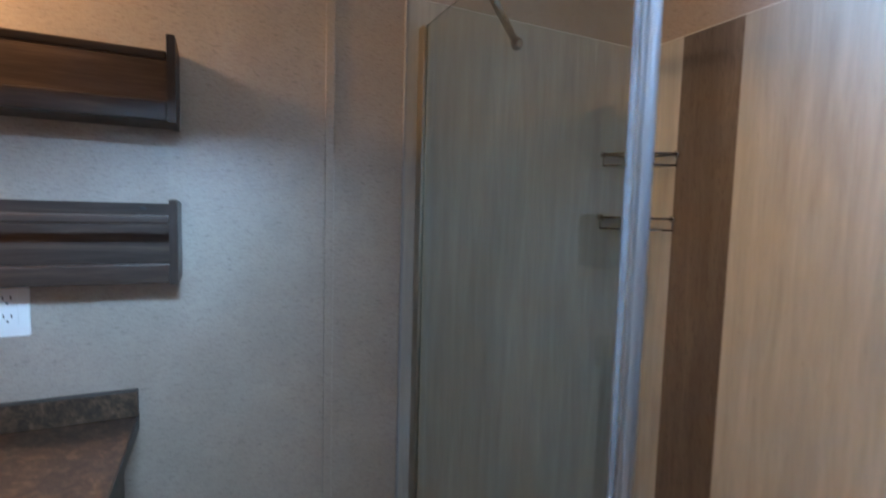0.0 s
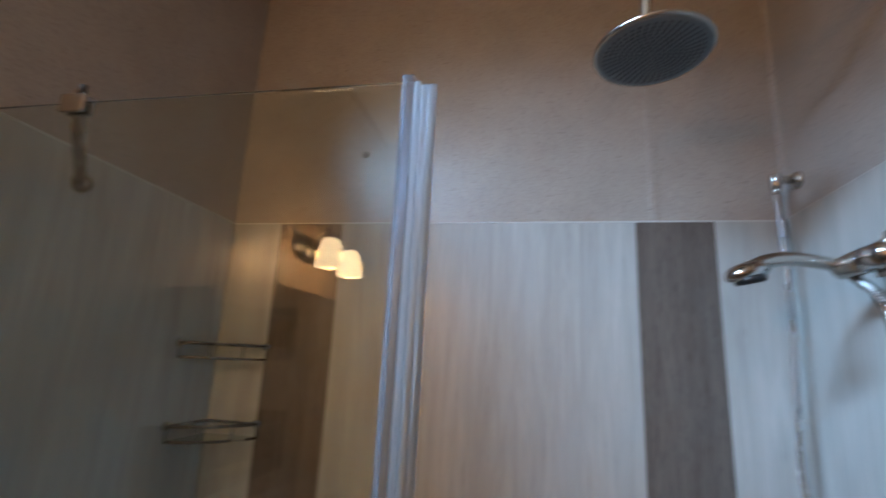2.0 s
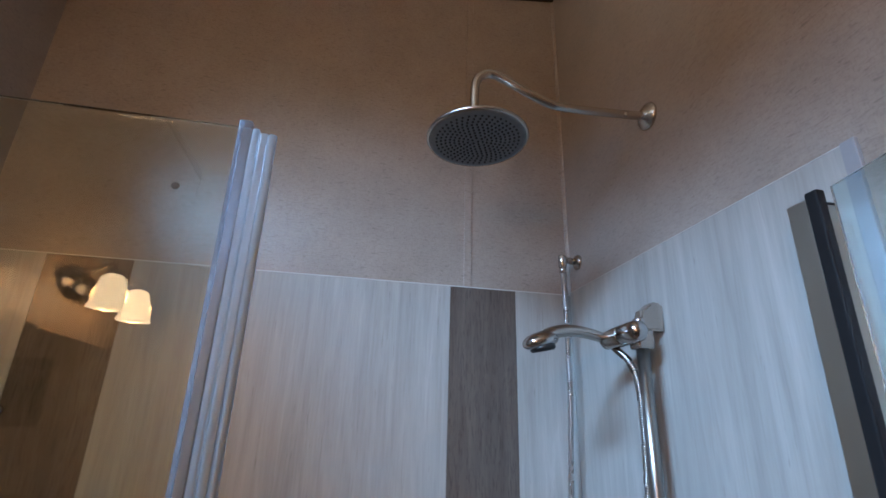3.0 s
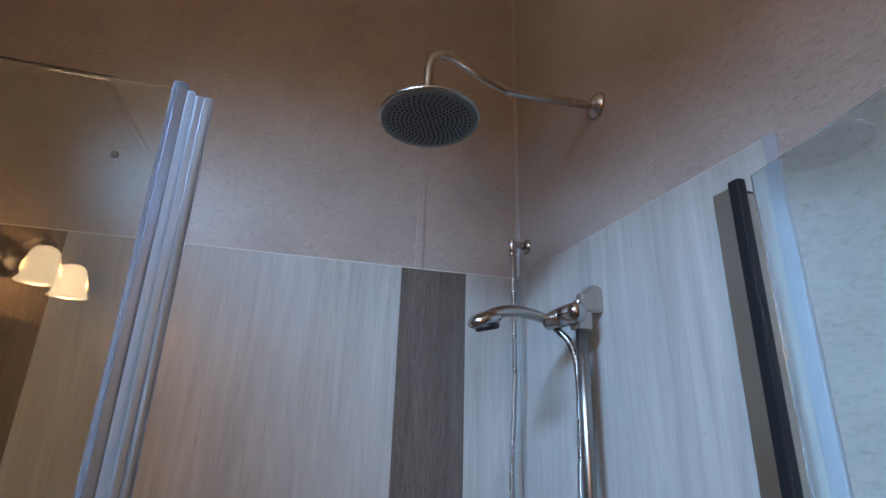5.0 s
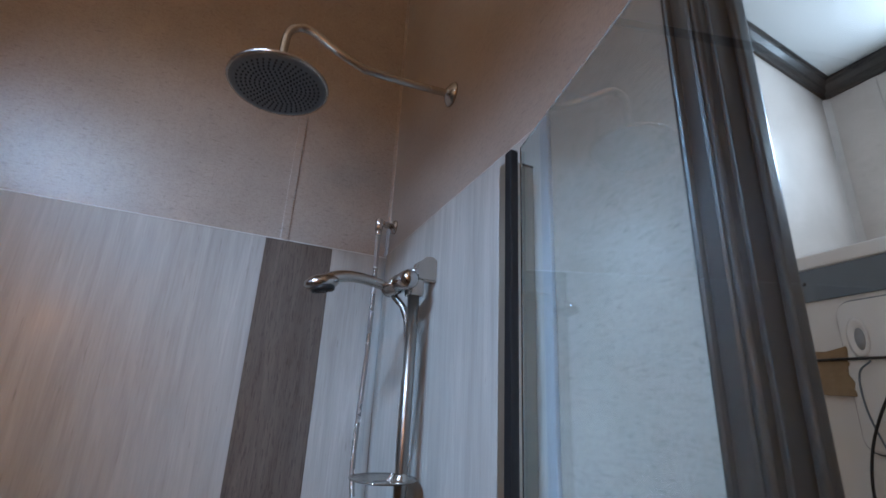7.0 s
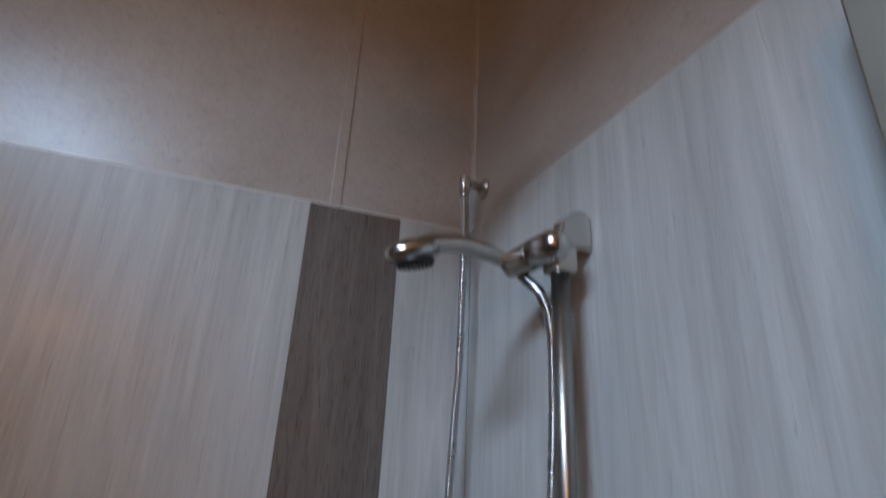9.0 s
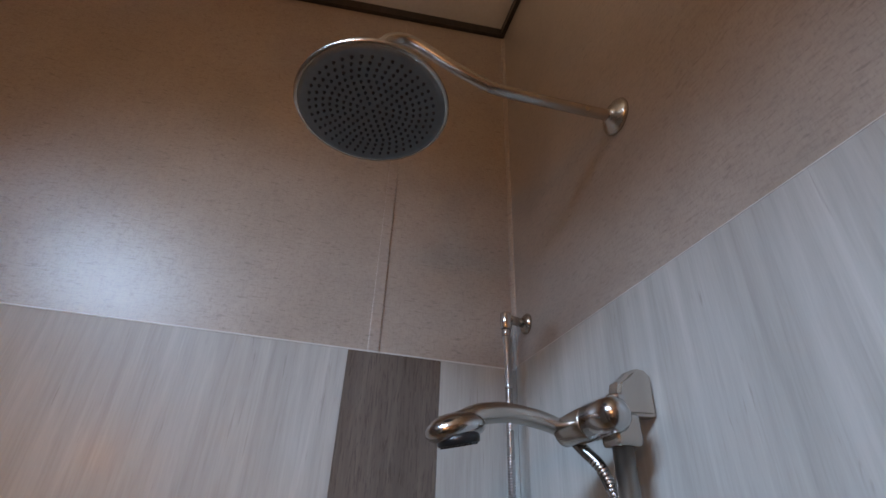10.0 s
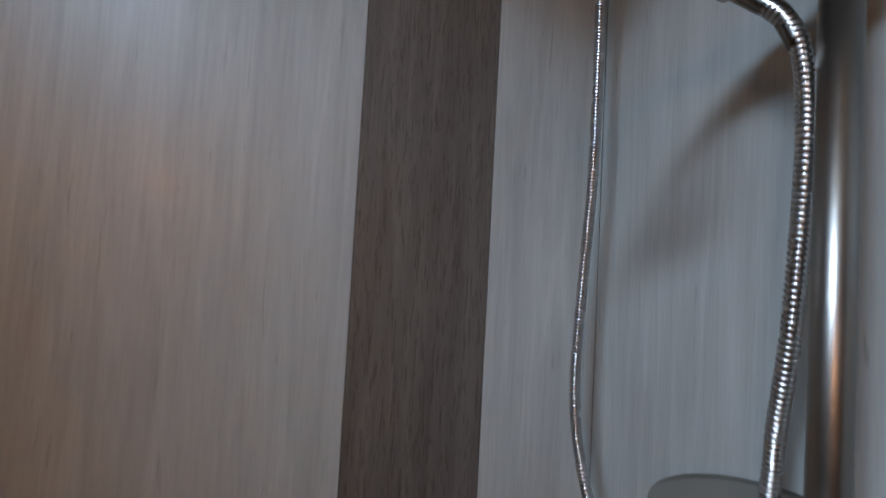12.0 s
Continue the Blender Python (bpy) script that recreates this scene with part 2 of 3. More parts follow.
def box(x0, x1, y0, y1, z0, z1, bevel=0.0, seg=2):
    bm = bmesh.new()
    bmesh.ops.create_cube(bm, size=1)
    for v in bm.verts:
        v.co = ((x0 + x1) / 2 + v.co.x * (x1 - x0), (y0 + y1) / 2 + v.co.y * (y1 - y0), (z0 + z1) / 2 + v.co.z * (z1 - z0))
    if bevel:
        bmesh.ops.bevel(bm, geom=bm.edges[:], offset=bevel, segments=seg, affect="EDGES", profile=0.6)
    return bm


def merge(*many):
    out = many[0]
    for bm in many[1:]:
        me = bpy.data.meshes.new("t")
        bm.to_mesh(me)
        bm.free()
        out.from_mesh(me)
        bpy.data.meshes.remove(me)
    return out


def prism(points, axis, a, b, bevel=0.0, smooth=False):
    """Extrudes a closed outline along an axis; the outline lies in the other two axes, in their order."""
    bm = bmesh.new()
    rest = [k for k in range(3) if k != axis]

    def at(p, s):
        v = [0, 0, 0]
        v[axis], v[rest[0]], v[rest[1]] = s, p[0], p[1]
        return bm.verts.new(v)
    lo, hi = [at(p, a) for p in points], [at(p, b) for p in points]
    n = len(points)
    for k in range(n):
        f = bm.faces.new((lo[k], lo[(k + 1) % n], hi[(k + 1) % n], hi[k]))
        f.smooth = smooth
    bm.faces.new(lo[::-1])
    bm.faces.new(hi)
    bmesh.ops.recalc_face_normals(bm, faces=bm.faces)
    if bevel:
        caps = [e for e in bm.edges if abs(e.verts[0].co[axis] - e.verts[1].co[axis]) < 1e-6]
        bmesh.ops.bevel(bm, geom=caps, offset=bevel, segments=2, affect="EDGES")
    return bm


def smooth_path(pts, steps):
    """Catmull-Rom line through points."""
    p = [Vector(q) for q in pts]
    p = [2 * p[0] - p[1]] + p + [2 * p[-1] - p[-2]]
    out = []
    for k in range(1, len(p) - 2):
        for s in range(steps):
            t = s / steps
            a, b, c, d = p[k - 1], p[k], p[k + 1], p[k + 2]
            out.append(0.5 * ((2 * b) + (c - a) * t + (2 * a - 5 * b + 4 * c - d) * t * t + (3 * b - a - 3 * c + d) * t ** 3))
    out.append(p[-2].copy())
    return out


def tube(path, radius, seg=14, flat=1.0):
    """A capped tube; radius is a number or a function of the share of the way."""
    bm = bmesh.new()
    path = [Vector(q) for q in path]
    n = len(path)
    up = Vector((0, 0, 1)) if abs((path[1] - path[0]).normalized().z) < 0.9 else Vector((0, 1, 0))
    rings = []
    for k in range(n):
        d = (path[min(k + 1, n - 1)] - path[max(k - 1, 0)]).normalized()
        side = d.cross(up).normalized()
        up = side.cross(d).normalized()
        r = radius(k / (n - 1)) if callable(radius) else radius
        rings.append([bm.verts.new(path[k] + r * (math.cos(a) * side + flat * math.sin(a) * up)) for a in (2 * math.pi * j / seg for j in range(seg))])
    for a, b in zip(rings, rings[1:]):
        for j in range(seg):
            bm.faces.new((a[j], a[(j + 1) % seg], b[(j + 1) % seg], b[j])).smooth = True
    bm.faces.new(rings[0][::-1])
    bm.faces.new(rings[-1])
    bmesh.ops.recalc_face_normals(bm, faces=bm.faces)
    return bm


def lathe(profile, at, axis, seg=32, squash=(1, 1)):
    """Turns (radius, height) pairs round an axis that starts at a point."""
    q = Vector(axis).normalized().to_track_quat("Z", "Y").to_matrix()
    at = Vector(at)
    bm = bmesh.new()
    rings = []
    for r, h in profile:
        rings.append([bm.verts.new(at + q @ Vector((max(r, 1e-5) * math.cos(a) * squash[0], max(r, 1e-5) * math.sin(a) * squash[1], h))) for a in (2 * math.pi * j / seg for j in range(seg))])
    for a, b in zip(rings, rings[1:]):
        for j in range(seg):
            bm.faces.new((a[j], a[(j + 1) % seg], b[(j + 1) % seg], b[j])).smooth = True
    bm.faces.new(rings[0][::-1])
    bm.faces.new(rings[-1])
    bmesh.ops.recalc_face_normals(bm, faces=bm.faces)
    return bm


def rounded_rect(w, h, r, seg=5):
    out = []
    for cx, cy, a0 in ((w / 2 - r, h / 2 - r, 0), (-w / 2 + r, h / 2 - r, 90), (-w / 2 + r, -h / 2 + r, 180), (w / 2 - r, -h / 2 + r, 270)):
        for k in range(seg + 1):
            a = radians(a0 + 90 * k / seg)
            out.append((cx + r * math.cos(a), cy + r * math.sin(a)))
    return out


def wall_with_holes(x0, x1, span, z0, z1, holes, axis):
    """A wall slab x0..x1 thick; axis 0: it runs along y, axis 1: it runs along x. holes: (a0, a1, z0, z1)."""
    cuts = sorted({span[0], span[1], *[h[0] for h in holes], *[h[1] for h in holes]})
    pieces = []
    for a, b in zip(cuts, cuts[1:]):
        bands = sorted((h[2], h[3]) for h in holes if h[0] <= a + 1e-6 and h[1] >= b - 1e-6)
        z = z0
        for lo, hi in [*bands, (z1, z1)]:
            if lo > z + 1e-6:
                pieces.append(box(x0, x1, a, b, z, lo) if axis == 0 else box(a, b, x0, x1, z, lo))
            z = hi
    bm = merge(*pieces)
    bmesh.ops.remove_doubles(bm, verts=bm.verts, dist=1e-5)
    return bm


# ---------------------------------------------------------------- the large structure
XA, XC, YB, YS = -1.224, 0.324, 1.354, -1.70      # bathroom faces
XO0, XO1, YO0, YO1 = 0.386, 1.995, -3.20, 0.84    # next room faces
TOP, TOP_E = 1.87, 1.877                          # top of the shower surround, and of its east side
DOOR = (-0.57, 0.212, 1.955)                      # doorway in the east wall


def roof(x):
    """Underside of the ceiling: it falls away to both sides from above the east wall."""
    return 3.045 + 0.158 * (x - XC) if x < 0.355 else 3.045 - 0.165 * (x - 0.386)


T = 0.10
solid("floor", box(XA - T, XO1 + T, YO0 - T, YB + T, -0.08, 0.0), M_FLOOR)
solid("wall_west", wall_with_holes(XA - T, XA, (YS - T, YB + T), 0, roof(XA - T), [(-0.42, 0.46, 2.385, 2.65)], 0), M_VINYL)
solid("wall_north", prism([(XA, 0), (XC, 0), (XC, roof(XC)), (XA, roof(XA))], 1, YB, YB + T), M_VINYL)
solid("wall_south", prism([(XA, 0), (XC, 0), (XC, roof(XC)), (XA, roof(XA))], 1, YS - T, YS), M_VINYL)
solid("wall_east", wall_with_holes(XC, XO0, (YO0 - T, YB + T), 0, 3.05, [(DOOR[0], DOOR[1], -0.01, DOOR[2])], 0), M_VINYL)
# unseen pale facing, added to bounce light back onto the dryer front
solid("wall_far_west_bounce_board", wall_with_holes(XO0, XO0 + 0.003, (YO0, YO1), 0, 3.03, [(DOOR[0], DOOR[1], -0.01, DOOR[2])], 0), M_VINYL_OTHER)
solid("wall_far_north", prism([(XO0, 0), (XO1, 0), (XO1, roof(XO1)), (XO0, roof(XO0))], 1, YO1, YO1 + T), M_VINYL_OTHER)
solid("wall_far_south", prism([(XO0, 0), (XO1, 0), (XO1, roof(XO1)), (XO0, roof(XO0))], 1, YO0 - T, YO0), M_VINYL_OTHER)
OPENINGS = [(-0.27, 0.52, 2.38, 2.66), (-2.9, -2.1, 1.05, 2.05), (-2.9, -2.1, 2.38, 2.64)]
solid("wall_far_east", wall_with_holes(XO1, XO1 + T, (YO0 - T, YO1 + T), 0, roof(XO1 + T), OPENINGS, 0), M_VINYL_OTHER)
solid("ceiling", merge(
    prism([(XA - T, roof(XA - T)), (0.355, roof(0.354)), (0.355, 3.16), (XA - T, roof(XA - T) + 0.1)], 1, YS - T, YB + T),
    prism([(0.355, roof(0.356)), (XO1 + T, roof(XO1 + T)), (XO1 + T, roof(XO1 + T) + 0.1), (0.355, 3.16)], 1, YO0 - T, YB + T)), M_CEILING)


def window(name, x, y0, y1, z0, z1, bars, outward):
    """A framed pane in an x = const wall; outward is the side of the weather."""
    w = solid(name, merge(
        box(x, x + outward * 0.05, y0, y1, z0, z0 + 0.022, 0.003), box(x, x + outward * 0.05, y0, y1, z1 - 0.022, z1, 0.003),
        box(x, x + outward * 0.05, y0, y0 + 0.022, z0 + 0.022, z1 - 0.022, 0.003), box(x, x + outward * 0.05, y1 - 0.022, y1, z0 + 0.022, z1 - 0.022, 0.003)),
        M_WHITE, "structure", "white framed window with a clear pane", "window")
    pane = part("pane", box(x + outward * 0.03, x + outward * 0.034, y0 + 0.02, y1 - 0.02, z0 + 0.02, z1 - 0.02), M_PANE, w)
    pane.visible_shadow = False
    for k in range(bars):
        z = z0 + (z1 - z0) * (k + 1) / (bars + 1)
        part("glazing_bar", box(x + outward * 0.02, x + outward * 0.044, y0 + 0.022, y1 - 0.022, z - 0.004, z + 0.004), M_WHITE, w)
    return w


window("window_1", XA - 0.012, -0.42, 0.46, 2.385, 2.65, 2, -1)
window("window_2", XO1 + 0.012, -0.27, 0.52, 2.38, 2.66, 2, 1)
window("window_3", XO1 + 0.012, -2.9, -2.1, 1.05, 2.05, 1, 1)
window("window_4", XO1 + 0.012, -2.9, -2.1, 2.38, 2.64, 2, 1)
solid("window_casing", merge(
    box(XO1 - 0.016, XO1 - 0.001, 0.52, 0.575, 2.33, 2.71, 0.004), box(XO1 - 0.016, XO1 - 0.001, -0.325, -0.27, 2.33, 2.71, 0.004),
    box(XO1 - 0.016, XO1 - 0.001, -0.27, 0.52, 2.66, 2.71, 0.004), box(XO1 - 0.016, XO1 - 0.001, -0.27, 0.52, 2.33, 2.38, 0.004)), M_CASING,
    "structure", "dark wooden casing round a high window", "trim")
solid("ground", box(-60, 60, -60, 60, -0.7, -0.6), plain("dry_grass", (0.10, 0.11, 0.05), 0.9, 0.3, 2))

# crown moulding: small in the bathroom, stepped in the next room
CB = 0.034
solid("trim_crown_north", prism([(XA, roof(XA) - CB), (XC, roof(XC) - CB), (XC, roof(XC) - 0.001), (XA, roof(XA) - 0.001)], 1, YB - 0.014, YB - 0.001), M_CASING)
solid("trim_crown_east", box(XC - 0.014, XC - 0.001, YS, YB - 0.015, roof(XC) - CB, roof(XC) - 0.003), M_CASING)
solid("trim_crown_west", box(XA + 0.001, XA + 0.014, YS, YB - 0.015, roof(XA) - CB, roof(XA) - 0.001), M_CASING)


def crown_profile(s):
    return [(0, 0), (s * 0.010, 0), (s * 0.012, 0.014), (s * 0.022, 0.020), (s * 0.026, 0.030), (s * 0.042, 0.044), (s * 0.045, 0.054), (s * 0.052, 0.057), (s * 0.052, 0.067), (0, 0.067)]


z_e = roof(XO1) - 0.065
solid("trim_crown_far_east", prism([(XO1 + a, z_e + b) for a, b in crown_profile(-1)], 1, YO0, YO1), M_CASING)
bm = prism([(YO1 - 0.001 + a, b) for a, b in crown_profile(-1)], 0, XO0, XO1)
for v in bm.verts:
    v.co.z += roof(v.co.x) - 0.065
solid("trim_crown_far_north", bm, M_CASING)

# seam strips of the wall boards
for nm, b in (("trim_seam_west", box(XA, XA + 0.006, 0.259, 0.283, 0, roof(XA) - CB - 0.002, 0.0025)),
              ("trim_seam_north", box(-0.006, 0.017, YB - 0.004, YB, TOP + 0.004, roof(0) - CB - 0.002, 0.0015)),
              ("trim_corner", prism([(XC, YB), (XC - 0.009, YB), (XC - 0.007, YB - 0.004), (XC - 0.004, YB - 0.007), (XC, YB - 0.009)], 2, TOP + 0.004, roof(XC) - CB - 0.006)),
              ("trim_seam_far_east", box(XO1 - 0.006, XO1, 0.66, 0.70, 0, z_e - 0.002, 0.002)),
              ("trim_seam_far_north", prism([(XO1, YO1), (XO1 - 0.02, YO1), (XO1, YO1 - 0.02)], 2, 0, z_e - 0.002))):
    solid(nm, b, M_VINYL if "far" not in nm else M_VINYL_OTHER)

# a filled screw hole in the north wall board
plug = thing("screw_plug", (-0.815, YB, 2.090), "small grey filler plug in the vinyl wall board", "plug")
part("disc", lathe([(0.0105, 0), (0.0100, 0.0012), (0.006, 0.0018), (0.0, 0.0012)], (-0.815, YB - 0.0002, 2.090), (0, -1, 0), 20), M_FILLER, plug)

# shower surround: laminate panels with a thin bright cap along their top edge
BX = [(-1.219, -1.063, M_LIGHT), (-1.063, -0.866, M_DARK), (-0.866, -0.044, M_LIGHT), (-0.044, 0.149, M_DARK), (0.149, 0.319, M_LIGHT)]
sur = thing("shower_surround", (-0.45, 1.35, 0.1), "pale wood grain laminate shower walls with dark vertical bands", "shower wall", "", "structure")
for x0, x1, mt in BX:
    part("panel", box(x0 + 0.0004, x1 - 0.0004, 1.350, YB, 0.10, TOP), mt, sur, "dark grey wood grain band" if mt is M_DARK else "")
part("side_panel", box(XA, -1.2195, 0.479, 1.3495, 0.10, TOP), M_LIGHT, sur)
part("side_panel", box(0.3195, XC, 0.508, 1.3495, 0.10, TOP_E), M_LIGHT, sur)
part("top_cap", box(-1.2195, 0.3195, 1.3488, YB, TOP, TOP + 0.003), M_CAP, sur, "thin bright metal edge")
part("top_cap", box(0.3190, XC, 0.508, 1.347, TOP_E, TOP_E + 0.0015, 0.0004), M_CAP, sur)
part("top_cap", box(XA, -1.2175, 0.479, 1.347, TOP, TOP + 0.0025, 0.0006), M_CAP, sur)
part("edge_trim", box(0.3165, XC, 0.486, 0.5075, 0.10, TOP_E + 0.003, 0.002), M_PVC, sur, "grey plastic edge strip")
part("edge_trim", box(XA, -1.2165, 0.470, 0.4785, 0.10, TOP + 0.004, 0.002), M_PVC, sur, "grey plastic edge strip")

pan = thing("shower_pan", (-0.45, 0.93, 0.0), "low grey resin shower base with a raised kerb", "shower base")
part("tray", box(-1.219, 0.319, 0.56, 1.349, 0.001, 0.05, 0.01), M_PAN, pan)
part("kerb", box(-1.219, 0.319, 0.47, 0.56, 0.001, 0.10, 0.012), M_PAN, pan)

# doorway: fluted casing, jamb and stop
def casing_profile(y_in, y_out):
    d = y_out - y_in
    pts = [(0.0, 0.0), (0.0, 0.0105), (0.03, 0.0125), (0.07, 0.0140), (0.12, 0.0145), (0.17, 0.0138), (0.20, 0.0120), (0.215, 0.0098), (0.25, 0.0098), (0.265, 0.0112), (0.33, 0.0128),
           (0.50, 0.0142), (0.62, 0.0148), (0.685, 0.0146), (0.70, 0.0128), (0.735, 0.0126), (0.75, 0.0150), (0.79, 0.0176), (0.85, 0.0190), (0.91, 0.0186), (0.96, 0.0165), (0.99, 0.0130), (1.0, 0.0095), (1.0, 0.0)]
    return [(XC - 0.0005 - h, y_in + d * s) for s, h in pts]


solid("trim_casing_north", prism(casing_profile(0.2050, 0.2475), 2, 0.0, 2.035), M_CASING, "structure", "dark fluted wooden door casing", "trim")
solid("trim_casing_south", prism(casing_profile(-0.5700, -0.621), 2, 0.0, 2.035), M_CASING, "structure", "dark fluted wooden door casing", "trim")
solid("trim_casing_head", prism([(x, z - 0.2050 + 1.948) for x, z in casing_profile(0.2050, 0.2475)], 1, -0.5698, 0.2048), M_CASING, "structure", "dark fluted wooden door head casing", "trim")
solid("door_jamb", merge(box(XC, XO0 + 0.004, 0.200, 0.2118, 0, 1.943, 0.002), box(XC, XO0 + 0.004, -0.5698, -0.558, 0, 1.943, 0.002),
                         box(XC, XO0 + 0.004, -0.5698, 0.2118, 1.943, 1.9548, 0.002)), M_CASING, "structure", "dark wooden door jamb", "trim")
solid("trim_door_stop", merge(box(0.352, 0.372, 0.190, 0.1998, 0, 1.932, 0.004, 3), box(0.352, 0.372, -0.5578, -0.548, 0, 1.932, 0.004, 3),
                              box(0.352, 0.372, -0.548, 0.190, 1.932, 1.9428, 0.003)), M_CASING, "structure", "dark rounded door stop", "trim")

# ---------------------------------------------------------------- shower glass
YG = 0.521
screen = thing("shower_screen", (-0.81, YG, 0.10), "fixed clear glass shower screen with a nickel wall channel", "shower screen")
GT = 1.792
g = part("pane", box(-1.190, -0.4505, YG - 0.004, YG + 0.004, 0.10, GT, 0.0008, 1), M_GLASS, screen)
g.visible_shadow = False
part("wall_channel", merge(box(-1.2185, -1.180, YG - 0.0115, YG - 0.0045, 0.10, GT + 0.002, 0.0015), box(-1.2185, -1.180, YG + 0.0045, YG + 0.0115, 0.10, GT + 0.002, 0.0015),
                           box(-1.2185, -1.192, YG - 0.0046, YG + 0.0046, 0.10, GT + 0.002)), M_BRONZE, screen, "champagne metal wall channel")
part("edge_profile", box(-0.450, -0.4365, YG - 0.011, YG + 0.011, 0.10, GT + 0.004, 0.002), M_CLEAR, screen, "bright clear plastic edge profile").visible_shadow = False
seal = part("door_seal", merge(box(-0.4360, -0.429, YG - 0.010, YG + 0.010, 0.10, GT - 0.004, 0.002), box(-0.4285, -0.4205, YG - 0.006, YG + 0.006, 0.10, GT - 0.006, 0.002),
                               tube([(-0.416, YG - 0.004, 0.10), (-0.416, YG - 0.004, GT - 0.008)], 0.0045, 10)), M_SEAL, screen, "clear plastic magnetic door seal")
seal.visible_shadow = False

brace = thing("glass_brace", (-1.215, 0.827, 1.805), "nickel stabiliser bar from the glass to the wall", "brace")
part("bar", tube([(-0.892, YG + 0.002, 1.806), (-1.206, 0.818, 1.806)], 0.0085, 14), M_NICKEL, brace)
part("sleeve", tube([(-0.985, 0.609, 1.806), (-1.200, 0.8125, 1.806)], 0.0105, 14), M_NICKEL, brace)
part("wall_flange", lathe([(0.020, 0), (0.020, 0.006), (0.014, 0.012), (0.012, 0.022), (0.0, 0.022)], (-1.2195, 0.829, 1.806), (1, -0.6, 0)), M_NICKEL, brace)
part("glass_clamp", merge(box(-0.909, -0.873, YG - 0.011, YG - 0.0045, 1.776, 1.7955, 0.002), box(-0.909, -0.873, YG + 0.0045, YG + 0.011, 1.776, 1.7955, 0.002),
                          box(-0.909, -0.873, YG - 0.011, YG + 0.011, 1.7925, 1.801, 0.002)), M_NICKEL, brace)
part("screw", tube([(-0.890, YG, 1.8010), (-0.890, YG, 1.818)], 0.005, 12), M_BLACK, brace)

YE, GE = 0.548, 1.800                             # hinge side of the shower opening
jamb = thing("shower_jamb", (0.30, YE, 0.10), "champagne metal hinge post on the shower wall", "jamb")
part("wall_profile", box(0.288, 0.319, YE - 0.018, YE + 0.016, 0.10, GE - 0.002, 0.002), M_BRONZE, jamb)
part("cap", box(0.287, 0.3192, YE - 0.019, YE + 0.017, GE - 0.002, GE + 0.001, 0.001), M_BLACK, jamb, "black plastic end cap")

# the glass door stands open, swung out of the shower along the east wall
HX, HY = 0.268, 0.504
swing = Matrix.Translation((HX, HY, 0)) @ pose(0, 0, 0, 0, 0, 78.5) @ Matrix.Translation((-HX, -HY, 0))


def swung(bm):
    bmesh.ops.transform(bm, matrix=swing, verts=bm.verts)
    return bm


LEN = 0.655
sdoor = thing("shower_door", (HX, HY, 0.11), "frameless clear glass shower door standing open", "shower door")
g = part("pane", swung(box(HX - LEN, HX - 0.014, HY - 0.004, HY + 0.004, 0.115, GE, 0.0008, 1)), M_GLASS_DOOR, sdoor)
g.visible_shadow = False
part("pane_edge", swung(box(HX - LEN - 0.0012, HX - LEN - 0.0001, HY - 0.0038, HY + 0.0038, 0.116, GE - 0.001)), M_EDGE, sdoor, "teal polished glass edge")
part("hinge_profile", box(0.2655, 0.2865, YE - 0.020, YE + 0.012, 0.11, GE, 0.002), M_BRONZE, sdoor, "champagne metal hinge profile")
part("hinge_gasket", box(0.2510, 0.2650, YG - 0.020, YG - 0.002, 0.11, GE + 0.001, 0.003), M_GASKET, sdoor, "black rubber hinge gasket")
for side in (-1, 1):
    yy = HY + side * 0.0045
    path = smooth_path([(HX - 0.615, yy, 0.86), (HX - 0.615, yy + side * 0.030, 0.862), (HX - 0.615, yy + side * 0.048, 0.885), (HX - 0.615, yy + side * 0.050, 0.945), (HX - 0.615, yy + side * 0.048, 1.005), (HX - 0.615, yy + side * 0.030, 1.028), (HX - 0.615, yy, 1.03)], 6)
    part("pull_handle", swung(tube(path, 0.0105, 14)), M_NICKEL, sdoor, "curved brushed nickel pull handle")

# ---------------------------------------------------------------- shower fittings
arm = thing("rain_shower", (XC, 0.898, 2.192), "brushed nickel rain shower on a gooseneck wall arm", "shower head")
AY = 0.898
path = smooth_path([(XC - 0.004, AY, 2.192), (0.25, AY, 2.187), (0.16, AY, 2.182), (0.10, AY, 2.181), (0.075, AY, 2.186), (0.02, AY, 2.207), (-0.03, AY, 2.232), (-0.058, AY, 2.240), (-0.082, AY, 2.230), (-0.094, AY, 2.208), (-0.0965, AY, 2.175), (-0.0965, AY, 2.110)], 8)
part("arm", tube(path, 0.0098, 18), M_NICKEL, arm)
part("wall_flange", lathe([(0.0325, 0), (0.0335, 0.003), (0.0305, 0.008), (0.020, 0.015), (0.0130, 0.018), (0.0118, 0.021)], (XC - 0.0005, AY, 2.192), (-1, 0, 0)), M_NICKEL, arm)
part("swivel_nut", lathe([(0.0125, 0), (0.0135, 0.003), (0.0135, 0.020), (0.011, 0.024), (0.011, 0.036), (0.009, 0.040)], (-0.0965, AY, 2.074), (0, 0, 1)), M_NICKEL, arm)
HC = Vector((-0.0935, 0.884, 2.058))
tilt = Vector((0.02, -0.03, -1)).normalized()
head = part("head_plate", lathe([(0.030, -0.016), (0.060, -0.012), (0.098, -0.008), (0.1050, -0.004), (0.1060, 0.0), (0.1040, 0.003), (0.1005, 0.003)], HC, tilt, 56), M_NICKEL, arm)
part("spray_face", lathe([(0.1003, 0.0008), (0.1003, 0.0035), (0.094, 0.0042), (0.0, 0.0042)], HC, tilt, 56), M_HEADFACE, head, "dark grey spray face")
q = tilt.to_track_quat("Z", "Y").to_matrix()
pins = []
for ring in range(10):
    rr = 0.0092 * ring + 0.002
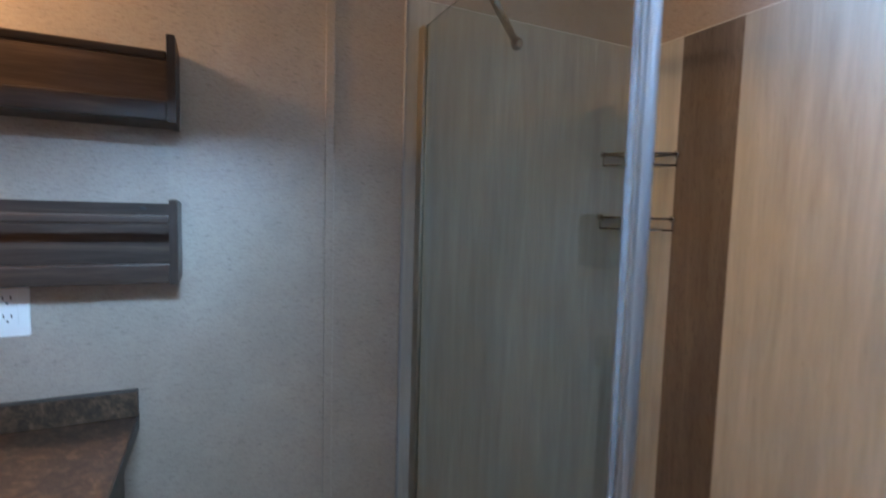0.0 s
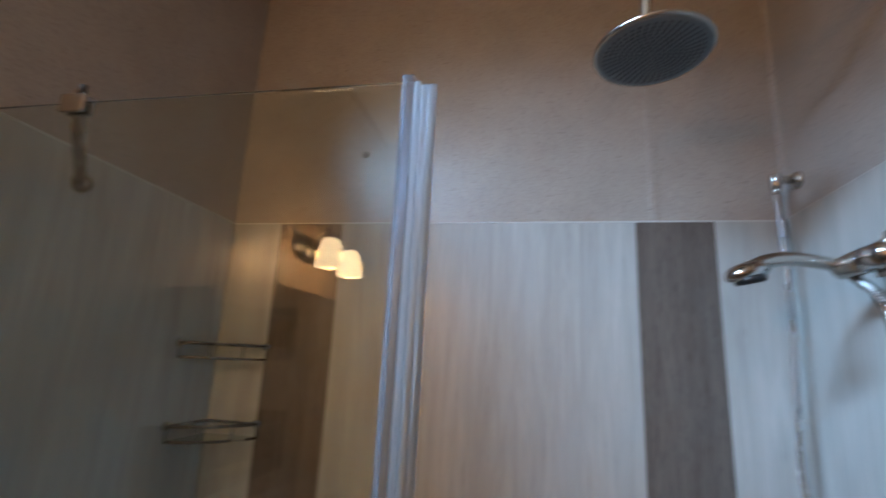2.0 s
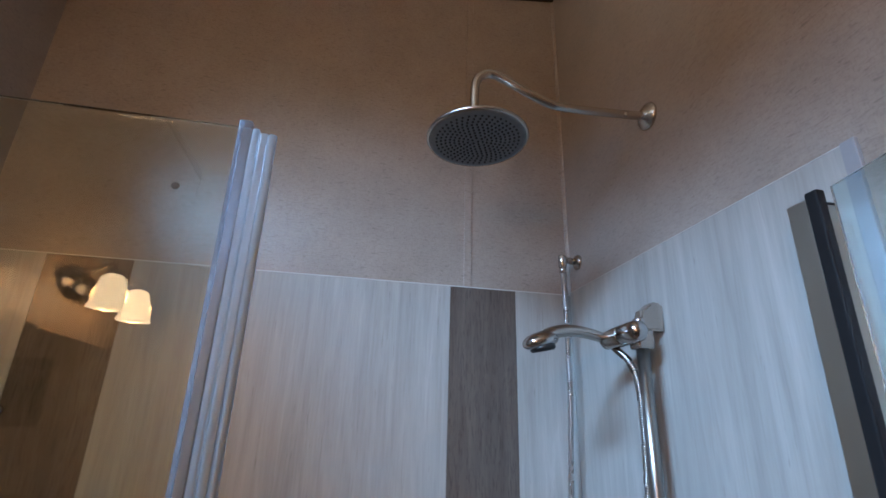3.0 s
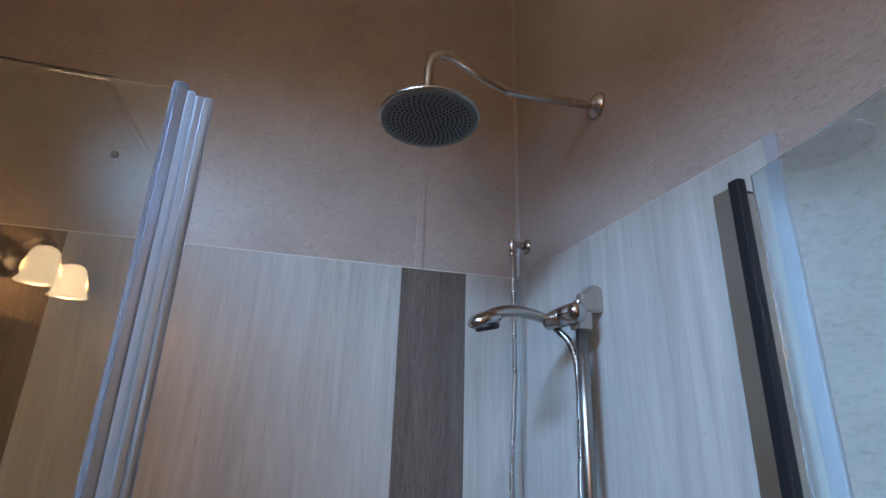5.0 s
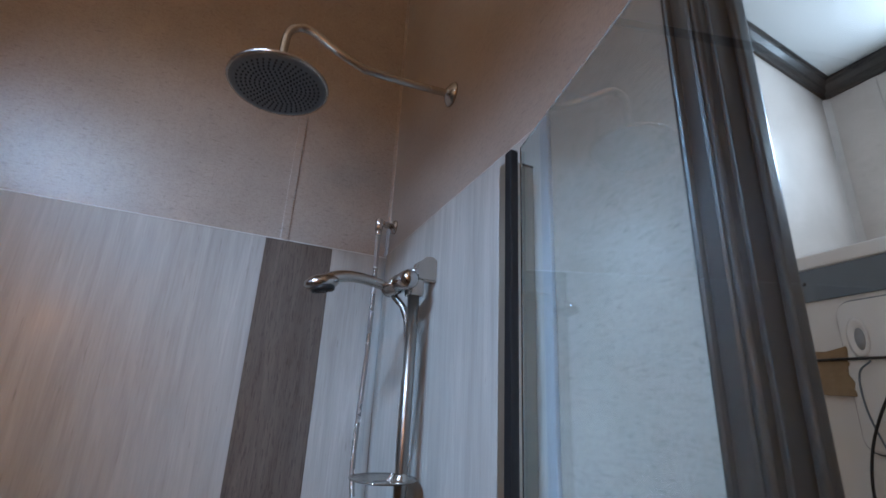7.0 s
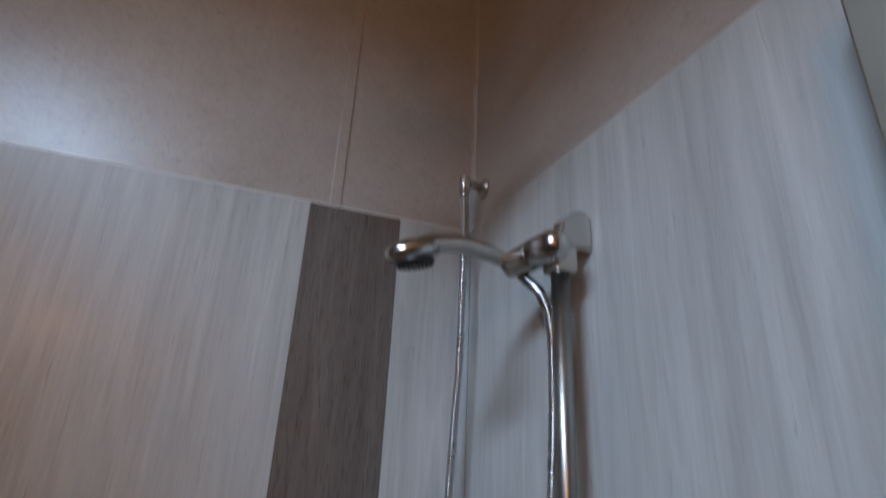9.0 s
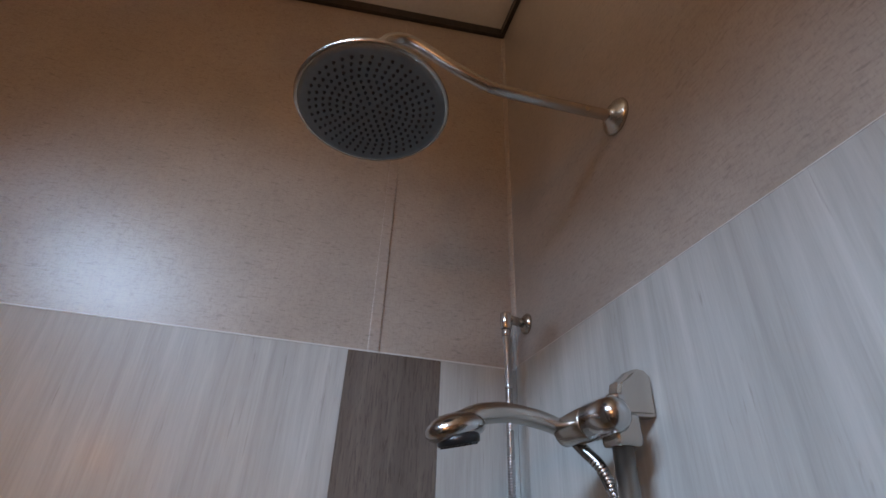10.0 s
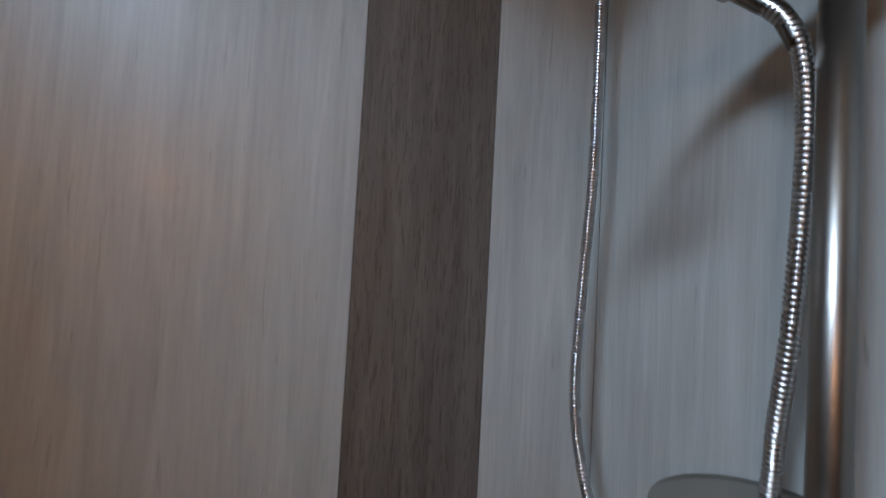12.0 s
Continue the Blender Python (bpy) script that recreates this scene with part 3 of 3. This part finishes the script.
    count = 1 if ring == 0 else 6 * ring if ring < 7 else 36 + 2 * (ring - 6)
    for k in range(count):
        a = 2 * math.pi * (k + 0.5 * (ring % 2)) / count
        pins.append((rr * math.cos(a), rr * math.sin(a)))
bm = bmesh.new()
for a, b in pins:
    lo = [bm.verts.new(HC + q @ Vector((a + 0.0025 * math.cos(t), b + 0.0025 * math.sin(t), 0.0042))) for t in (k * math.pi / 3 for k in range(6))]
    hi = [bm.verts.new(HC + q @ Vector((a + 0.0018 * math.cos(t), b + 0.0018 * math.sin(t), 0.0066))) for t in (k * math.pi / 3 for k in range(6))]
    for k in range(6):
        bm.faces.new((lo[k], lo[(k + 1) % 6], hi[(k + 1) % 6], hi[k]))
    bm.faces.new(hi)
nz = part("nozzle_grid", bm, M_NOZZLE, head, "small black rubber nozzles")
tagged(nz, kind="stuff")

# slide bar with bracket, slider, hand shower and soap dish
RX, RY = 0.270, 0.940
bar = thing("slide_bar", (RX, RY, 1.10), "brushed nickel slide bar with an adjustable hand shower holder", "shower rail")
part("rail", tube([(RX, RY + 0.006, 1.085), (RX, RY + 0.005, 1.30), (RX, RY, 1.706)], 0.0130, 28), M_RAIL, bar)


def wall_bracket(z0, z1):
    prof = [(XC - 0.0045, z0), (0.268, z0 - 0.002), (0.266, z0 + 0.006), (0.266, z0 + 0.024), (0.270, z0 + 0.040), (0.282, z1 - 0.012), (0.292, z1 - 0.003), (0.302, z1), (0.312, z1 - 0.001), (XC - 0.0045, z1 - 0.008)]
    return prism(prof, 1, RY - 0.0120, RY + 0.0150, 0.004)


part("wall_bracket", wall_bracket(1.694, 1.754), M_NICKEL, bar)
part("wall_bracket", box(0.254, 0.3195, RY - 0.017, RY + 0.017, 1.07, 1.115, 0.008, 3), M_NICKEL, bar)
A, B = Vector((0.252, 0.906, 1.690)), Vector((0.230, 1.008, 1.680))
ax = (B - A).normalized()
L = (B - A).length
part("slider", lathe([(0.0, -0.004), (0.010, -0.003), (0.017, 0.002), (0.0215, 0.010), (0.0225, 0.020), (0.0225, 0.052), (0.0212, 0.0525), (0.0212, 0.0545)], A, ax, 36), M_CHROME, bar, "polished slider with a domed end")
part("holder", lathe([(0.0212, 0.0545), (0.0218, 0.056), (0.0212, 0.074), (0.0198, 0.090), (0.0190, L), (0.0165, L + 0.002), (0.0150, L - 0.01), (0.0, L - 0.01)], A, ax, 36), M_NICKEL, bar, "tapered nickel holder cup")
part("slider_body", box(0.252, 0.288, RY - 0.019, RY + 0.019, 1.655, 1.694, 0.007, 3), M_NICKEL, bar)
part("lock_knob", lathe([(0.0115, 0), (0.0125, 0.001), (0.0125, 0.010), (0.0118, 0.0115), (0.0125, 0.013), (0.0125, 0.017), (0.0105, 0.0195), (0.0, 0.020)], (0.268, 0.939, 1.6985), (-0.05, 0, 1), 24), M_CHROME, bar, "polished locking knob")

hand = thing("hand_shower", (0.15, 1.0, 1.69), "chrome hand shower resting in its slide bar holder", "hand shower")
neck = smooth_path([(0.2390, 1.003, 1.676), (0.226, 1.007, 1.684), (0.195, 1.005, 1.692), (0.150, 1.000, 1.696), (0.112, 0.995, 1.691), (0.085, 0.989, 1.680), (0.066, 0.986, 1.668)], 8)
part("handle", tube(neck, lambda s: 0.0105 + 0.0030 * math.sin(math.pi * min(1, s * 1.15)) + 0.013 * max(0.0, s - 0.45) ** 1.2, 20, 0.92), M_NICKEL, hand)
hd = Vector((0.22, 0.08, -1)).normalized()
HB = Vector((0.0720, 0.985, 1.662))
dome = bmesh.new()
bmesh.ops.create_uvsphere(dome, u_segments=36, v_segments=20, radius=1.0)
for v in dome.verts:
    v.co.z *= 1.0 if v.co.z > 0 else 0.8
for f in dome.faces:
    f.smooth = True
bmesh.ops.transform(dome, verts=dome.verts, matrix=Matrix.Translation((0.0700, 0.986, 1.666)) @ pose(0, 0, 0, 0, -14, 4) @ Matrix.Diagonal((0.0390, 0.0300, 0.0200, 1)))
part("head", dome, M_CHROME, hand, "polished domed spray head")
hq = hd.to_track_quat("Z", "Y").to_matrix()
part("spray_face", lathe([(0.0262, 0.0020), (0.0266, 0.0080), (0.0257, 0.0125), (0.0245, 0.0135), (0.0, 0.0140)], HB, hd, 30), M_BLACK, hand)
bm = bmesh.new()
for ring, cnt in ((0.0215, 20), (0.016, 14), (0.0095, 9)):
    for k in range(cnt):
        a = 2 * math.pi * k / cnt
        c = HB + hq @ Vector((ring * math.cos(a), ring * math.sin(a), 0.0130))
        me = bpy.data.meshes.new("t")
        t = lathe([(0.0016, 0), (0.0013, 0.0024), (0.0, 0.0024)], c, hd, 6)
        t.to_mesh(me)
        t.free()
        bm.from_mesh(me)
        bpy.data.meshes.remove(me)
tagged(part("nozzle_grid", bm, M_NOZZLE, hand, "black rubber nozzles"), kind="stuff")

elbow = thing("hose_elbow", (XC, 1.292, 1.957), "chrome wall elbow for the shower hose", "elbow")
part("wall_flange", lathe([(0.0225, 0), (0.023, 0.003), (0.018, 0.009), (0.011, 0.012)], (XC - 0.0005, 1.292, 1.957), (-1, 0, 0)), M_NICKEL, elbow)
part("spigot", tube([(XC - 0.008, 1.292, 1.957), (0.268, 1.279, 1.957)], 0.0098, 16), M_NICKEL, elbow)
part("body", lathe([(0.0105, 0), (0.0118, 0.002), (0.0118, 0.033), (0.0108, 0.0355), (0.0, 0.0355)], (0.2675, 1.278, 1.931), (0, 0, 1), 24), M_CHROME, elbow)
part("hose_nut", lathe([(0.0085, 0), (0.0095, 0.002), (0.0095, 0.014), (0.0085, 0.016)], (0.2675, 1.278, 1.915), (0, 0, 1), 12), M_CHROME, elbow)

hose = thing("shower_hose", (0.26, 1.1, 1.05), "ribbed metal shower hose hanging in a loop", "hose")
way = smooth_path([(0.2675, 1.278, 1.916), (0.2675, 1.274, 1.84), (0.2675, 1.273, 1.74), (0.268, 1.277, 1.58), (0.266, 1.287, 1.46), (0.263, 1.294, 1.34), (0.262, 1.290, 1.26), (0.265, 1.270, 1.19), (0.270, 1.222, 1.115), (0.278, 1.160, 1.060), (0.284, 1.095, 1.070), (0.287, 1.045, 1.13), (0.288, 1.018, 1.21), (0.286, 1.005, 1.285), (0.281, 0.996, 1.33), (0.275, 0.980, 1.40), (0.2725, 0.969, 1.50), (0.2690, 0.9645, 1.575), (0.2615, 0.968, 1.622), (0.2485, 0.983, 1.650), (0.2395, 1.000, 1.670)], 60)
length = sum((b - a).length for a, b in zip(way, way[1:]))
pitch, per = 0.0046, 8
count = int(length / pitch) * per
even, acc, k = [], 0.0, 0
for s in range(count + 1):
    goal = length * s / count
    while k < len(way) - 2 and acc + (way[k + 1] - way[k]).length < goal:
        acc += (way[k + 1] - way[k]).length
        k += 1
    d = way[k + 1] - way[k]
    even.append(way[k] + d * ((goal - acc) / max(d.length, 1e-9)))
part("ribbed_sleeve", tube(even, lambda s: 0.0073 - 0.0012 * max(0.0, math.cos(2 * math.pi * s * count / per)) ** 2, 14), M_HOSE, hose)
part("end_cone", tube(smooth_path([(0.2635, 0.9665, 1.612), (0.2565, 0.974, 1.637), (0.2470, 0.986, 1.653), (0.2395, 1.002, 1.671)], 5), lambda s: 0.0072 + 0.0012 * s, 16), M_HOSE_END, hose)

dish = thing("soap_dish", (0.238, 0.966, 1.278), "round brushed metal soap dish clipped on the slide bar", "soap dish")
plate = lathe([(0.0, 0.0), (0.040, 0.0005), (0.060, 0.002), (0.0685, 0.005), (0.0700, 0.0065), (0.0690, 0.0075), (0.060, 0.0045), (0.040, 0.0030), (0.0, 0.0025)], (0.240, 0.967, 1.2715), (-0.02, -0.04, 1), 48)
part("plate", plate, M_NICKEL, dish)
part("fin", prism([(0.2445, 1.2742), (0.2560, 1.2898), (0.2585, 1.2868), (0.2535, 1.2742)], 1, 0.9600, 0.9625), M_CHROME, dish, "small bent drain tab")
part("slot", box(0.218, 0.2440, 0.9607, 0.9616, 1.2741, 1.2747), M_SLOT, dish, "thin dark drain slit")
part("collar", lathe([(0.0240, 0), (0.0190, 0.0015), (0.0155, 0.005), (0.0138, 0.010), (0.0129, 0.016)], (RX, RY + 0.005, 1.2732), (0, 0, 1), 28), M_NICKEL, dish)

valve = thing("shower_valve", (XC, 1.195, 1.072), "round nickel shower valve with a lever handle", "valve")
part("escutcheon", lathe([(0.062, 0), (0.063, 0.003), (0.057, 0.009), (0.030, 0.011), (0.024, 0.018), (0.022, 0.026), (0.0, 0.028)], (0.319, 1.195, 1.070), (-1, 0, 0), 40), M_NICKEL, valve)
part("lever", tube([(0.294, 1.195, 1.068), (0.292, 1.195, 1.035), (0.287, 1.195, 0.995)], 0.006, 12), M_NICKEL, valve)


def corner_shelf(z):
    cx, cy, r = -1.2190, 1.3495, 0.165
    s = thing("corner_shelf", (cx, cy, z), "small chrome wire corner shelf with a glass plate", "shelf", "corner shelves in the shower")
    arc = [(cx + r * math.cos(a), cy + r * math.sin(a)) for a in (radians(-90 + 90 * k / 16) for k in range(17))]
    bowed = [(cx + 0.008 + (x - cx) * (0.94 - 0.10 * math.sin(math.pi * k / 16)), cy - 0.008 + (y - cy) * (0.94 - 0.10 * math.sin(math.pi * k / 16))) for k, (x, y) in enumerate(arc)]
    part("plate", prism([(cx + 0.006, cy - 0.006), *bowed], 2, z - 0.040, z - 0.034), M_GLASS, s).visible_shadow = False
    part("top_rail", tube([(x, y, z) for x, y in bowed], 0.0052, 10, 0.8), M_HOSE_END, s, "dark polished front rail")
    part("lower_rail", tube([(x, y, z - 0.037) for x, y in bowed], 0.0034, 10), M_HOSE_END, s)
    part("back_rail", tube([(cx + 0.008, bowed[0][1], z), (cx + 0.008, cy - 0.008, z), (bowed[-1][0], cy - 0.008, z)], 0.0038, 10), M_HOSE_END, s)
    for x, y in (bowed[0], bowed[5], bowed[11], bowed[-1]):
        part("upright", tube([(x, y, z - 0.039), (x, y, z + 0.003)], 0.0026, 8), M_CHROME, s)
    part("wall_mount", lathe([(0.011, 0), (0.011, 0.006), (0.006, 0.010)], (cx + 0.0005, bowed[0][1] + 0.004, z), (1, 0, 0), 20), M_CHROME, s)
    part("wall_mount", lathe([(0.011, 0), (0.011, 0.006), (0.006, 0.010)], (bowed[-1][0] - 0.004, cy - 0.0005, z), (0, -1, 0), 20), M_CHROME, s)
    return s


upper = corner_shelf(1.503)
copy_thing(upper, pose(-1.2190, 1.3495, 1.294))

# ---------------------------------------------------------------- vanity side
def wall_shelf(z):
    y0, y1, d = -0.540, -0.068, 0.128
    s = thing("wall_shelf", (XA, (y0 + y1) / 2, z), "dark-stained wooden wall shelf with a front rail", "shelf", "wall shelves beside the mirror")
    part("back_board", box(XA + 0.0005, XA + 0.012, y0 + 0.016, y1 - 0.0165, z + 0.018, z + 0.165, 0.0015), M_SHELF, s)
    part("bottom_board", box(XA + 0.0005, XA + d - 0.0145, y0 + 0.016, y1 - 0.0165, z, z + 0.017, 0.002), M_SHELF, s)
    part("front_lip", box(XA + d - 0.014, XA + d, y0 + 0.016, y1 - 0.0165, z, z + 0.040, 0.003), M_SHELF, s)
    for a, b in ((y0, y0 + 0.0155), (y1 - 0.016, y1)):
        part("end_board", prism([(XA + 0.0005, z - 0.002), (XA + d + 0.003, z - 0.002), (XA + d + 0.003, z + 0.172), (XA + d - 0.012, z + 0.174), (XA + 0.0005, z + 0.168)], 1, a, b, 0.0015), M_SHELF_END, s)
    part("front_rail", box(XA + d - 0.016, XA + d - 0.002, y0 + 0.016, y1 - 0.0165, z + 0.122, z + 0.140, 0.005, 3), M_SHELF, s)
    part("knot", lathe([(0.0042, 0), (0.0030, 0.0004), (0.0, 0.0005)], (XA + 0.0121, y1 - 0.075, z + 0.153), (1, 0, 0), 10, (1.6, 1.0)), M_SLOT, s, "small dark knot in the wood")
    return s


ws = wall_shelf(1.466)
copy_thing(ws, pose(XA, (-0.540 - 0.068) / 2, 1.134))

out = thing("wall_outlet", (XA, -0.386, 1.074), "white double wall outlet with a cover plate", "outlet")
plate = prism([(-0.386 + a, 1.074 + b) for a, b in rounded_rect(0.072, 0.117, 0.005)], 0, XA + 0.0005, XA + 0.0065, 0.0015)
part("cover_plate", plate, M_OUTLET, out)
part("socket_body", prism([(-0.386 + a, 1.074 + b) for a, b in rounded_rect(0.034, 0.067, 0.002)], 0, XA + 0.0066, XA + 0.0085), M_OUTLET, out)
for dz in (0.019, -0.019):
    for dy in (-0.0065, 0.0065):
        part("slot", box(XA + 0.0086, XA + 0.0089, -0.386 + dy - 0.0011, -0.386 + dy + 0.0011, 1.074 + dz, 1.074 + dz + 0.008), M_SLOT, out)
    part("slot", lathe([(0.0024, 0), (0.0024, 0.0003)], (XA + 0.0086, -0.386, 1.074 + dz - 0.007), (1, 0, 0), 10), M_SLOT, out)

CT = 0.814                                        # top of the counter
van = thing("vanity_cabinet", (-0.94, -0.83, 0.0), "dark wooden vanity cabinet under the counter", "cabinet")
part("body", box(XA + 0.0005, -0.690, -1.48, -0.192, 0.09, CT - 0.0375, 0.002), M_SHELF_END, van)
part("toe_kick", box(XA + 0.0005, -0.75, -1.46, -0.21, 0.0, 0.0895), M_BLACK, van)
for a, b in ((-1.47, -1.05), (-1.04, -0.62), (-0.61, -0.20)):
    dr = part("door", box(-0.6895, -0.672, a, b, 0.11, CT - 0.065, 0.003), M_SHELF_END, van)
    part("door_panel", box(-0.6715, -0.668, a + 0.06, b - 0.06, 0.17, CT - 0.125, 0.002), M_SHELF_END, dr)
top = thing("counter", (-0.94, -0.83, CT - 0.037), "brown granite-look laminate counter with a dark edge", "counter")
part("slab", box(XA + 0.0005, -0.664, -1.50, -0.1635, CT - 0.0045, CT, 0.001), M_COUNTER, top)
part("edge", box(XA + 0.0005, -0.661, -1.503, -0.160, CT - 0.037, CT - 0.005, 0.005, 3), M_COUNTER_EDGE, top, "dark rounded counter edge")
part("end_edge", box(XA + 0.0005, -0.661, -0.1632, -0.1595, CT - 0.0049, CT + 0.0003, 0.001), M_COUNTER_EDGE, top)
splash = part("backsplash", box(XA + 0.0005, XA + 0.0195, -1.50, -0.1605, CT + 0.0004, 0.8730, 0.0025), M_COUNTER, top)
part("backsplash_cap", box(XA + 0.0005, XA + 0.0200, -1.502, -0.1600, 0.8732, 0.8750, 0.0008), M_COUNTER_EDGE, splash, "dark top edge")
sink = thing("sink_basin", (-0.94, -0.93, CT + 0.0005), "white oval basin set on the counter", "sink")
part("bowl", lathe([(0.10, 0.0), (0.16, 0.012), (0.205, 0.040), (0.215, 0.052), (0.212, 0.056), (0.200, 0.052), (0.15, 0.022), (0.05, 0.008), (0.0, 0.007)], (-0.94, -0.93, CT + 0.001), (0, 0, 1), 48, (0.85, 1.0)), M_ACRYLIC, sink)

mir = thing("wall_mirror", (XA, -0.87, 1.40), "plain wall mirror above the counter", "mirror")
part("glass_sheet", box(XA + 0.0045, XA + 0.009, -1.15, -0.59, 1.02, 1.735, 0.001), M_MIRROR, mir)
part("backing", box(XA + 0.0005, XA + 0.0042, -1.148, -0.592, 1.022, 1.733), M_BLACK, mir)
part("clip", box(XA + 0.0005, XA + 0.013, -0.625, -0.607, 1.731, 1.743, 0.001), M_CHROME, mir)
part("clip", box(XA + 0.0005, XA + 0.013, -1.133, -1.115, 1.731, 1.743, 0.001), M_CHROME, mir)

sc = thing("wall_sconce", (XA, -0.81, 1.91), "nickel wall sconce with two lit frosted bell shades", "wall lamp")
part("backplate", lathe([(0.060, 0), (0.061, 0.004), (0.052, 0.010), (0.050, 0.016), (0.040, 0.022), (0.036, 0.028), (0.0, 0.030)], (XA + 0.0005, -0.79, 1.905), (1, 0, 0), 40, (2.0, 1.0)), M_NICKEL, sc)
for yy in (-0.700, -0.910):
    a = part("arm", tube(smooth_path([(XA + 0.02, -0.79 + (yy + 0.79) * 0.4, 1.905), (-1.15, yy, 1.925), (-1.09, yy, 1.962), (-1.075, yy, 1.945)], 7), 0.006, 12), M_NICKEL, sc)
    part("cup", lathe([(0.021, 0), (0.022, 0.003), (0.022, 0.016), (0.012, 0.026), (0.0, 0.027)], (-1.075, yy, 1.922), (0, 0, 1), 24), M_NICKEL, a)
    part("shade", lathe([(0.0580, 0.0), (0.0550, 0.004), (0.0475, 0.022), (0.0420, 0.045), (0.0400, 0.075), (0.0360, 0.098), (0.024, 0.110), (0.022, 0.1085), (0.034, 0.096), (0.038, 0.074), (0.040, 0.045), (0.0455, 0.021), (0.0530, 0.004), (0.0565, 0.0005)], (-1.075, yy, 1.815), (0, 0, 1), 36), M_SHADE, sc, "lit frosted glass bell shade").visible_shadow = False

# ---------------------------------------------------------------- next room: stacked laundry machines
DX, DY0, DY1 = 1.378, 0.075, 0.757
dry = thing("clothes_dryer", (1.66, 0.416, 0.95), "white dryer stacked on a washer with its door strapped shut", "dryer")
part("body", box(DX, 1.975, DY0, DY1, 0.951, 1.842, 0.008, 3), M_APPLIANCE, dry)
part("lid", box(DX - 0.014, 1.975, DY0 - 0.004, DY1 + 0.004, 1.8425, 1.884, 0.009, 3), M_APPLIANCE, dry)
part("control_strip", box(DX - 0.010, DX - 0.0005, DY0 + 0.004, DY1 - 0.002, 1.752, 1.8415, 0.002), M_STRIP, dry, "slate blue control strip")
part("indicator", lathe([(0.005, 0), (0.005, 0.002), (0.0, 0.0025)], (DX - 0.0101, 0.722, 1.803), (-1, 0, 0), 12), M_BLACK, dry)
part("mark", merge(box(DX - 0.0106, DX - 0.0101, 0.440, 0.475, 1.802, 1.812), box(DX - 0.0106, DX - 0.0101, 0.40, 0.432, 1.802, 1.812)), M_OUTLET, dry)
dd = part("door", prism([(0.416 + a, 1.55 + b) for a, b in rounded_rect(0.49, 0.37, 0.035)], 0, DX - 0.016, DX - 0.004, 0.004), M_APPLIANCE, dry)
part("door_gap", prism([(0.416 + a, 1.55 + b) for a, b in rounded_rect(0.500, 0.380, 0.040)], 0, DX - 0.0038, DX - 0.0006), M_STRIP, dd)
part("grip", lathe([(0.028, 0), (0.030, 0.004), (0.024, 0.007), (0.020, 0.004), (0.0, 0.002)], (DX - 0.0162, 0.620, 1.640), (-1, 0, 0), 28, (0.8, 1.75)), M_APPLIANCE, dd, "oval recessed grip")
# raised grey disc, its colour painted in for the shade inside the grip
part("grip_shade", lathe([(0.0165, 0), (0.0160, 0.0012), (0.0, 0.0008)], (DX - 0.0195, 0.616, 1.636), (-1, 0, 0), 24, (0.72, 1.75)), M_PVC, dd, "grey disc standing in for shade in the grip")
part("sticker", box(DX - 0.0168, DX - 0.0162, 0.460, 0.530, 1.610, 1.655), M_BLACK, dd, "black sticker")
part("sticker_mark", merge(box(DX - 0.0173, DX - 0.0169, 0.505, 0.524, 1.618, 1.647), box(DX - 0.0173, DX - 0.0169, 0.466, 0.498, 1.628, 1.636)), M_OUTLET, dd)
strap = thing("strap", (DX - 0.02, 0.45, 1.585), "black tie strap pulled across the dryer door", "strap")
part("band", tube(smooth_path([(DX + 0.02, 0.764, 1.592), (DX - 0.020, 0.762, 1.591), (DX - 0.0235, 0.69, 1.590), (DX - 0.0235, 0.62, 1.588), (DX - 0.025, 0.50, 1.583), (DX - 0.024, 0.30, 1.580), (DX - 0.022, 0.08, 1.577), (DX + 0.02, 0.068, 1.577)], 6), 0.006, 10, 0.6), M_BLACK, strap)
cable = thing("power_cable", (DX - 0.03, 0.55, 1.2), "thick black cable hanging from the strap", "cable")
part("cord", tube(smooth_path([(DX - 0.030, 0.49, 1.578), (DX - 0.034, 0.545, 1.545), (DX - 0.036, 0.600, 1.46), (DX - 0.036, 0.640, 1.36), (DX - 0.034, 0.655, 1.25), (DX - 0.03, 0.64, 1.10), (DX - 0.02, 0.60, 0.97)], 8), 0.0034, 10), M_BLACK, cable)
wire = thing("thin_cable", (DX - 0.03, 0.6, 1.2), "thin grey cable looped under the strap", "cable")
part("cord", tube(smooth_path([(DX - 0.030, 0.600, 1.580), (DX - 0.030, 0.630, 1.55), (DX - 0.030, 0.632, 1.47), (DX - 0.030, 0.610, 1.38), (DX - 0.030, 0.570, 1.28), (DX - 0.03, 0.53, 1.18)], 8), 0.0025, 8), M_STRIP, wire)
card = thing("cardboard_pad", (DX - 0.018, 0.70, 1.56), "torn brown cardboard pad under the strap", "cardboard")
random.seed(4)
edge = [(0.655 + random.uniform(-0.006, 0.006), 1.497 + 0.125 * k / 14) for k in range(15)]
bm = prism([(0.766, 1.621), (0.771, 1.560), (0.768, 1.513), (0.715, 1.501), *edge, (0.700, 1.612), (0.735, 1.616)], 0, DX - 0.0185, DX - 0.0165)
part("sheet", bm, M_CARD, card)
wash = thing("washing_machine", (1.66, 0.416, 0.0), "white front washer under the dryer", "washer")
part("body", box(DX, 1.975, DY0, DY1, 0.02, 0.950, 0.008, 3), M_APPLIANCE, wash)
part("foot", box(DX + 0.03, 1.94, DY0 + 0.03, DY1 - 0.03, 0.0, 0.0198), M_BLACK, wash)
part("door", lathe([(0.19, 0), (0.195, 0.006), (0.185, 0.018), (0.150, 0.022), (0.0, 0.016)], (DX - 0.0005, 0.416, 0.52), (-1, 0, 0), 40), M_APPLIANCE, wash)
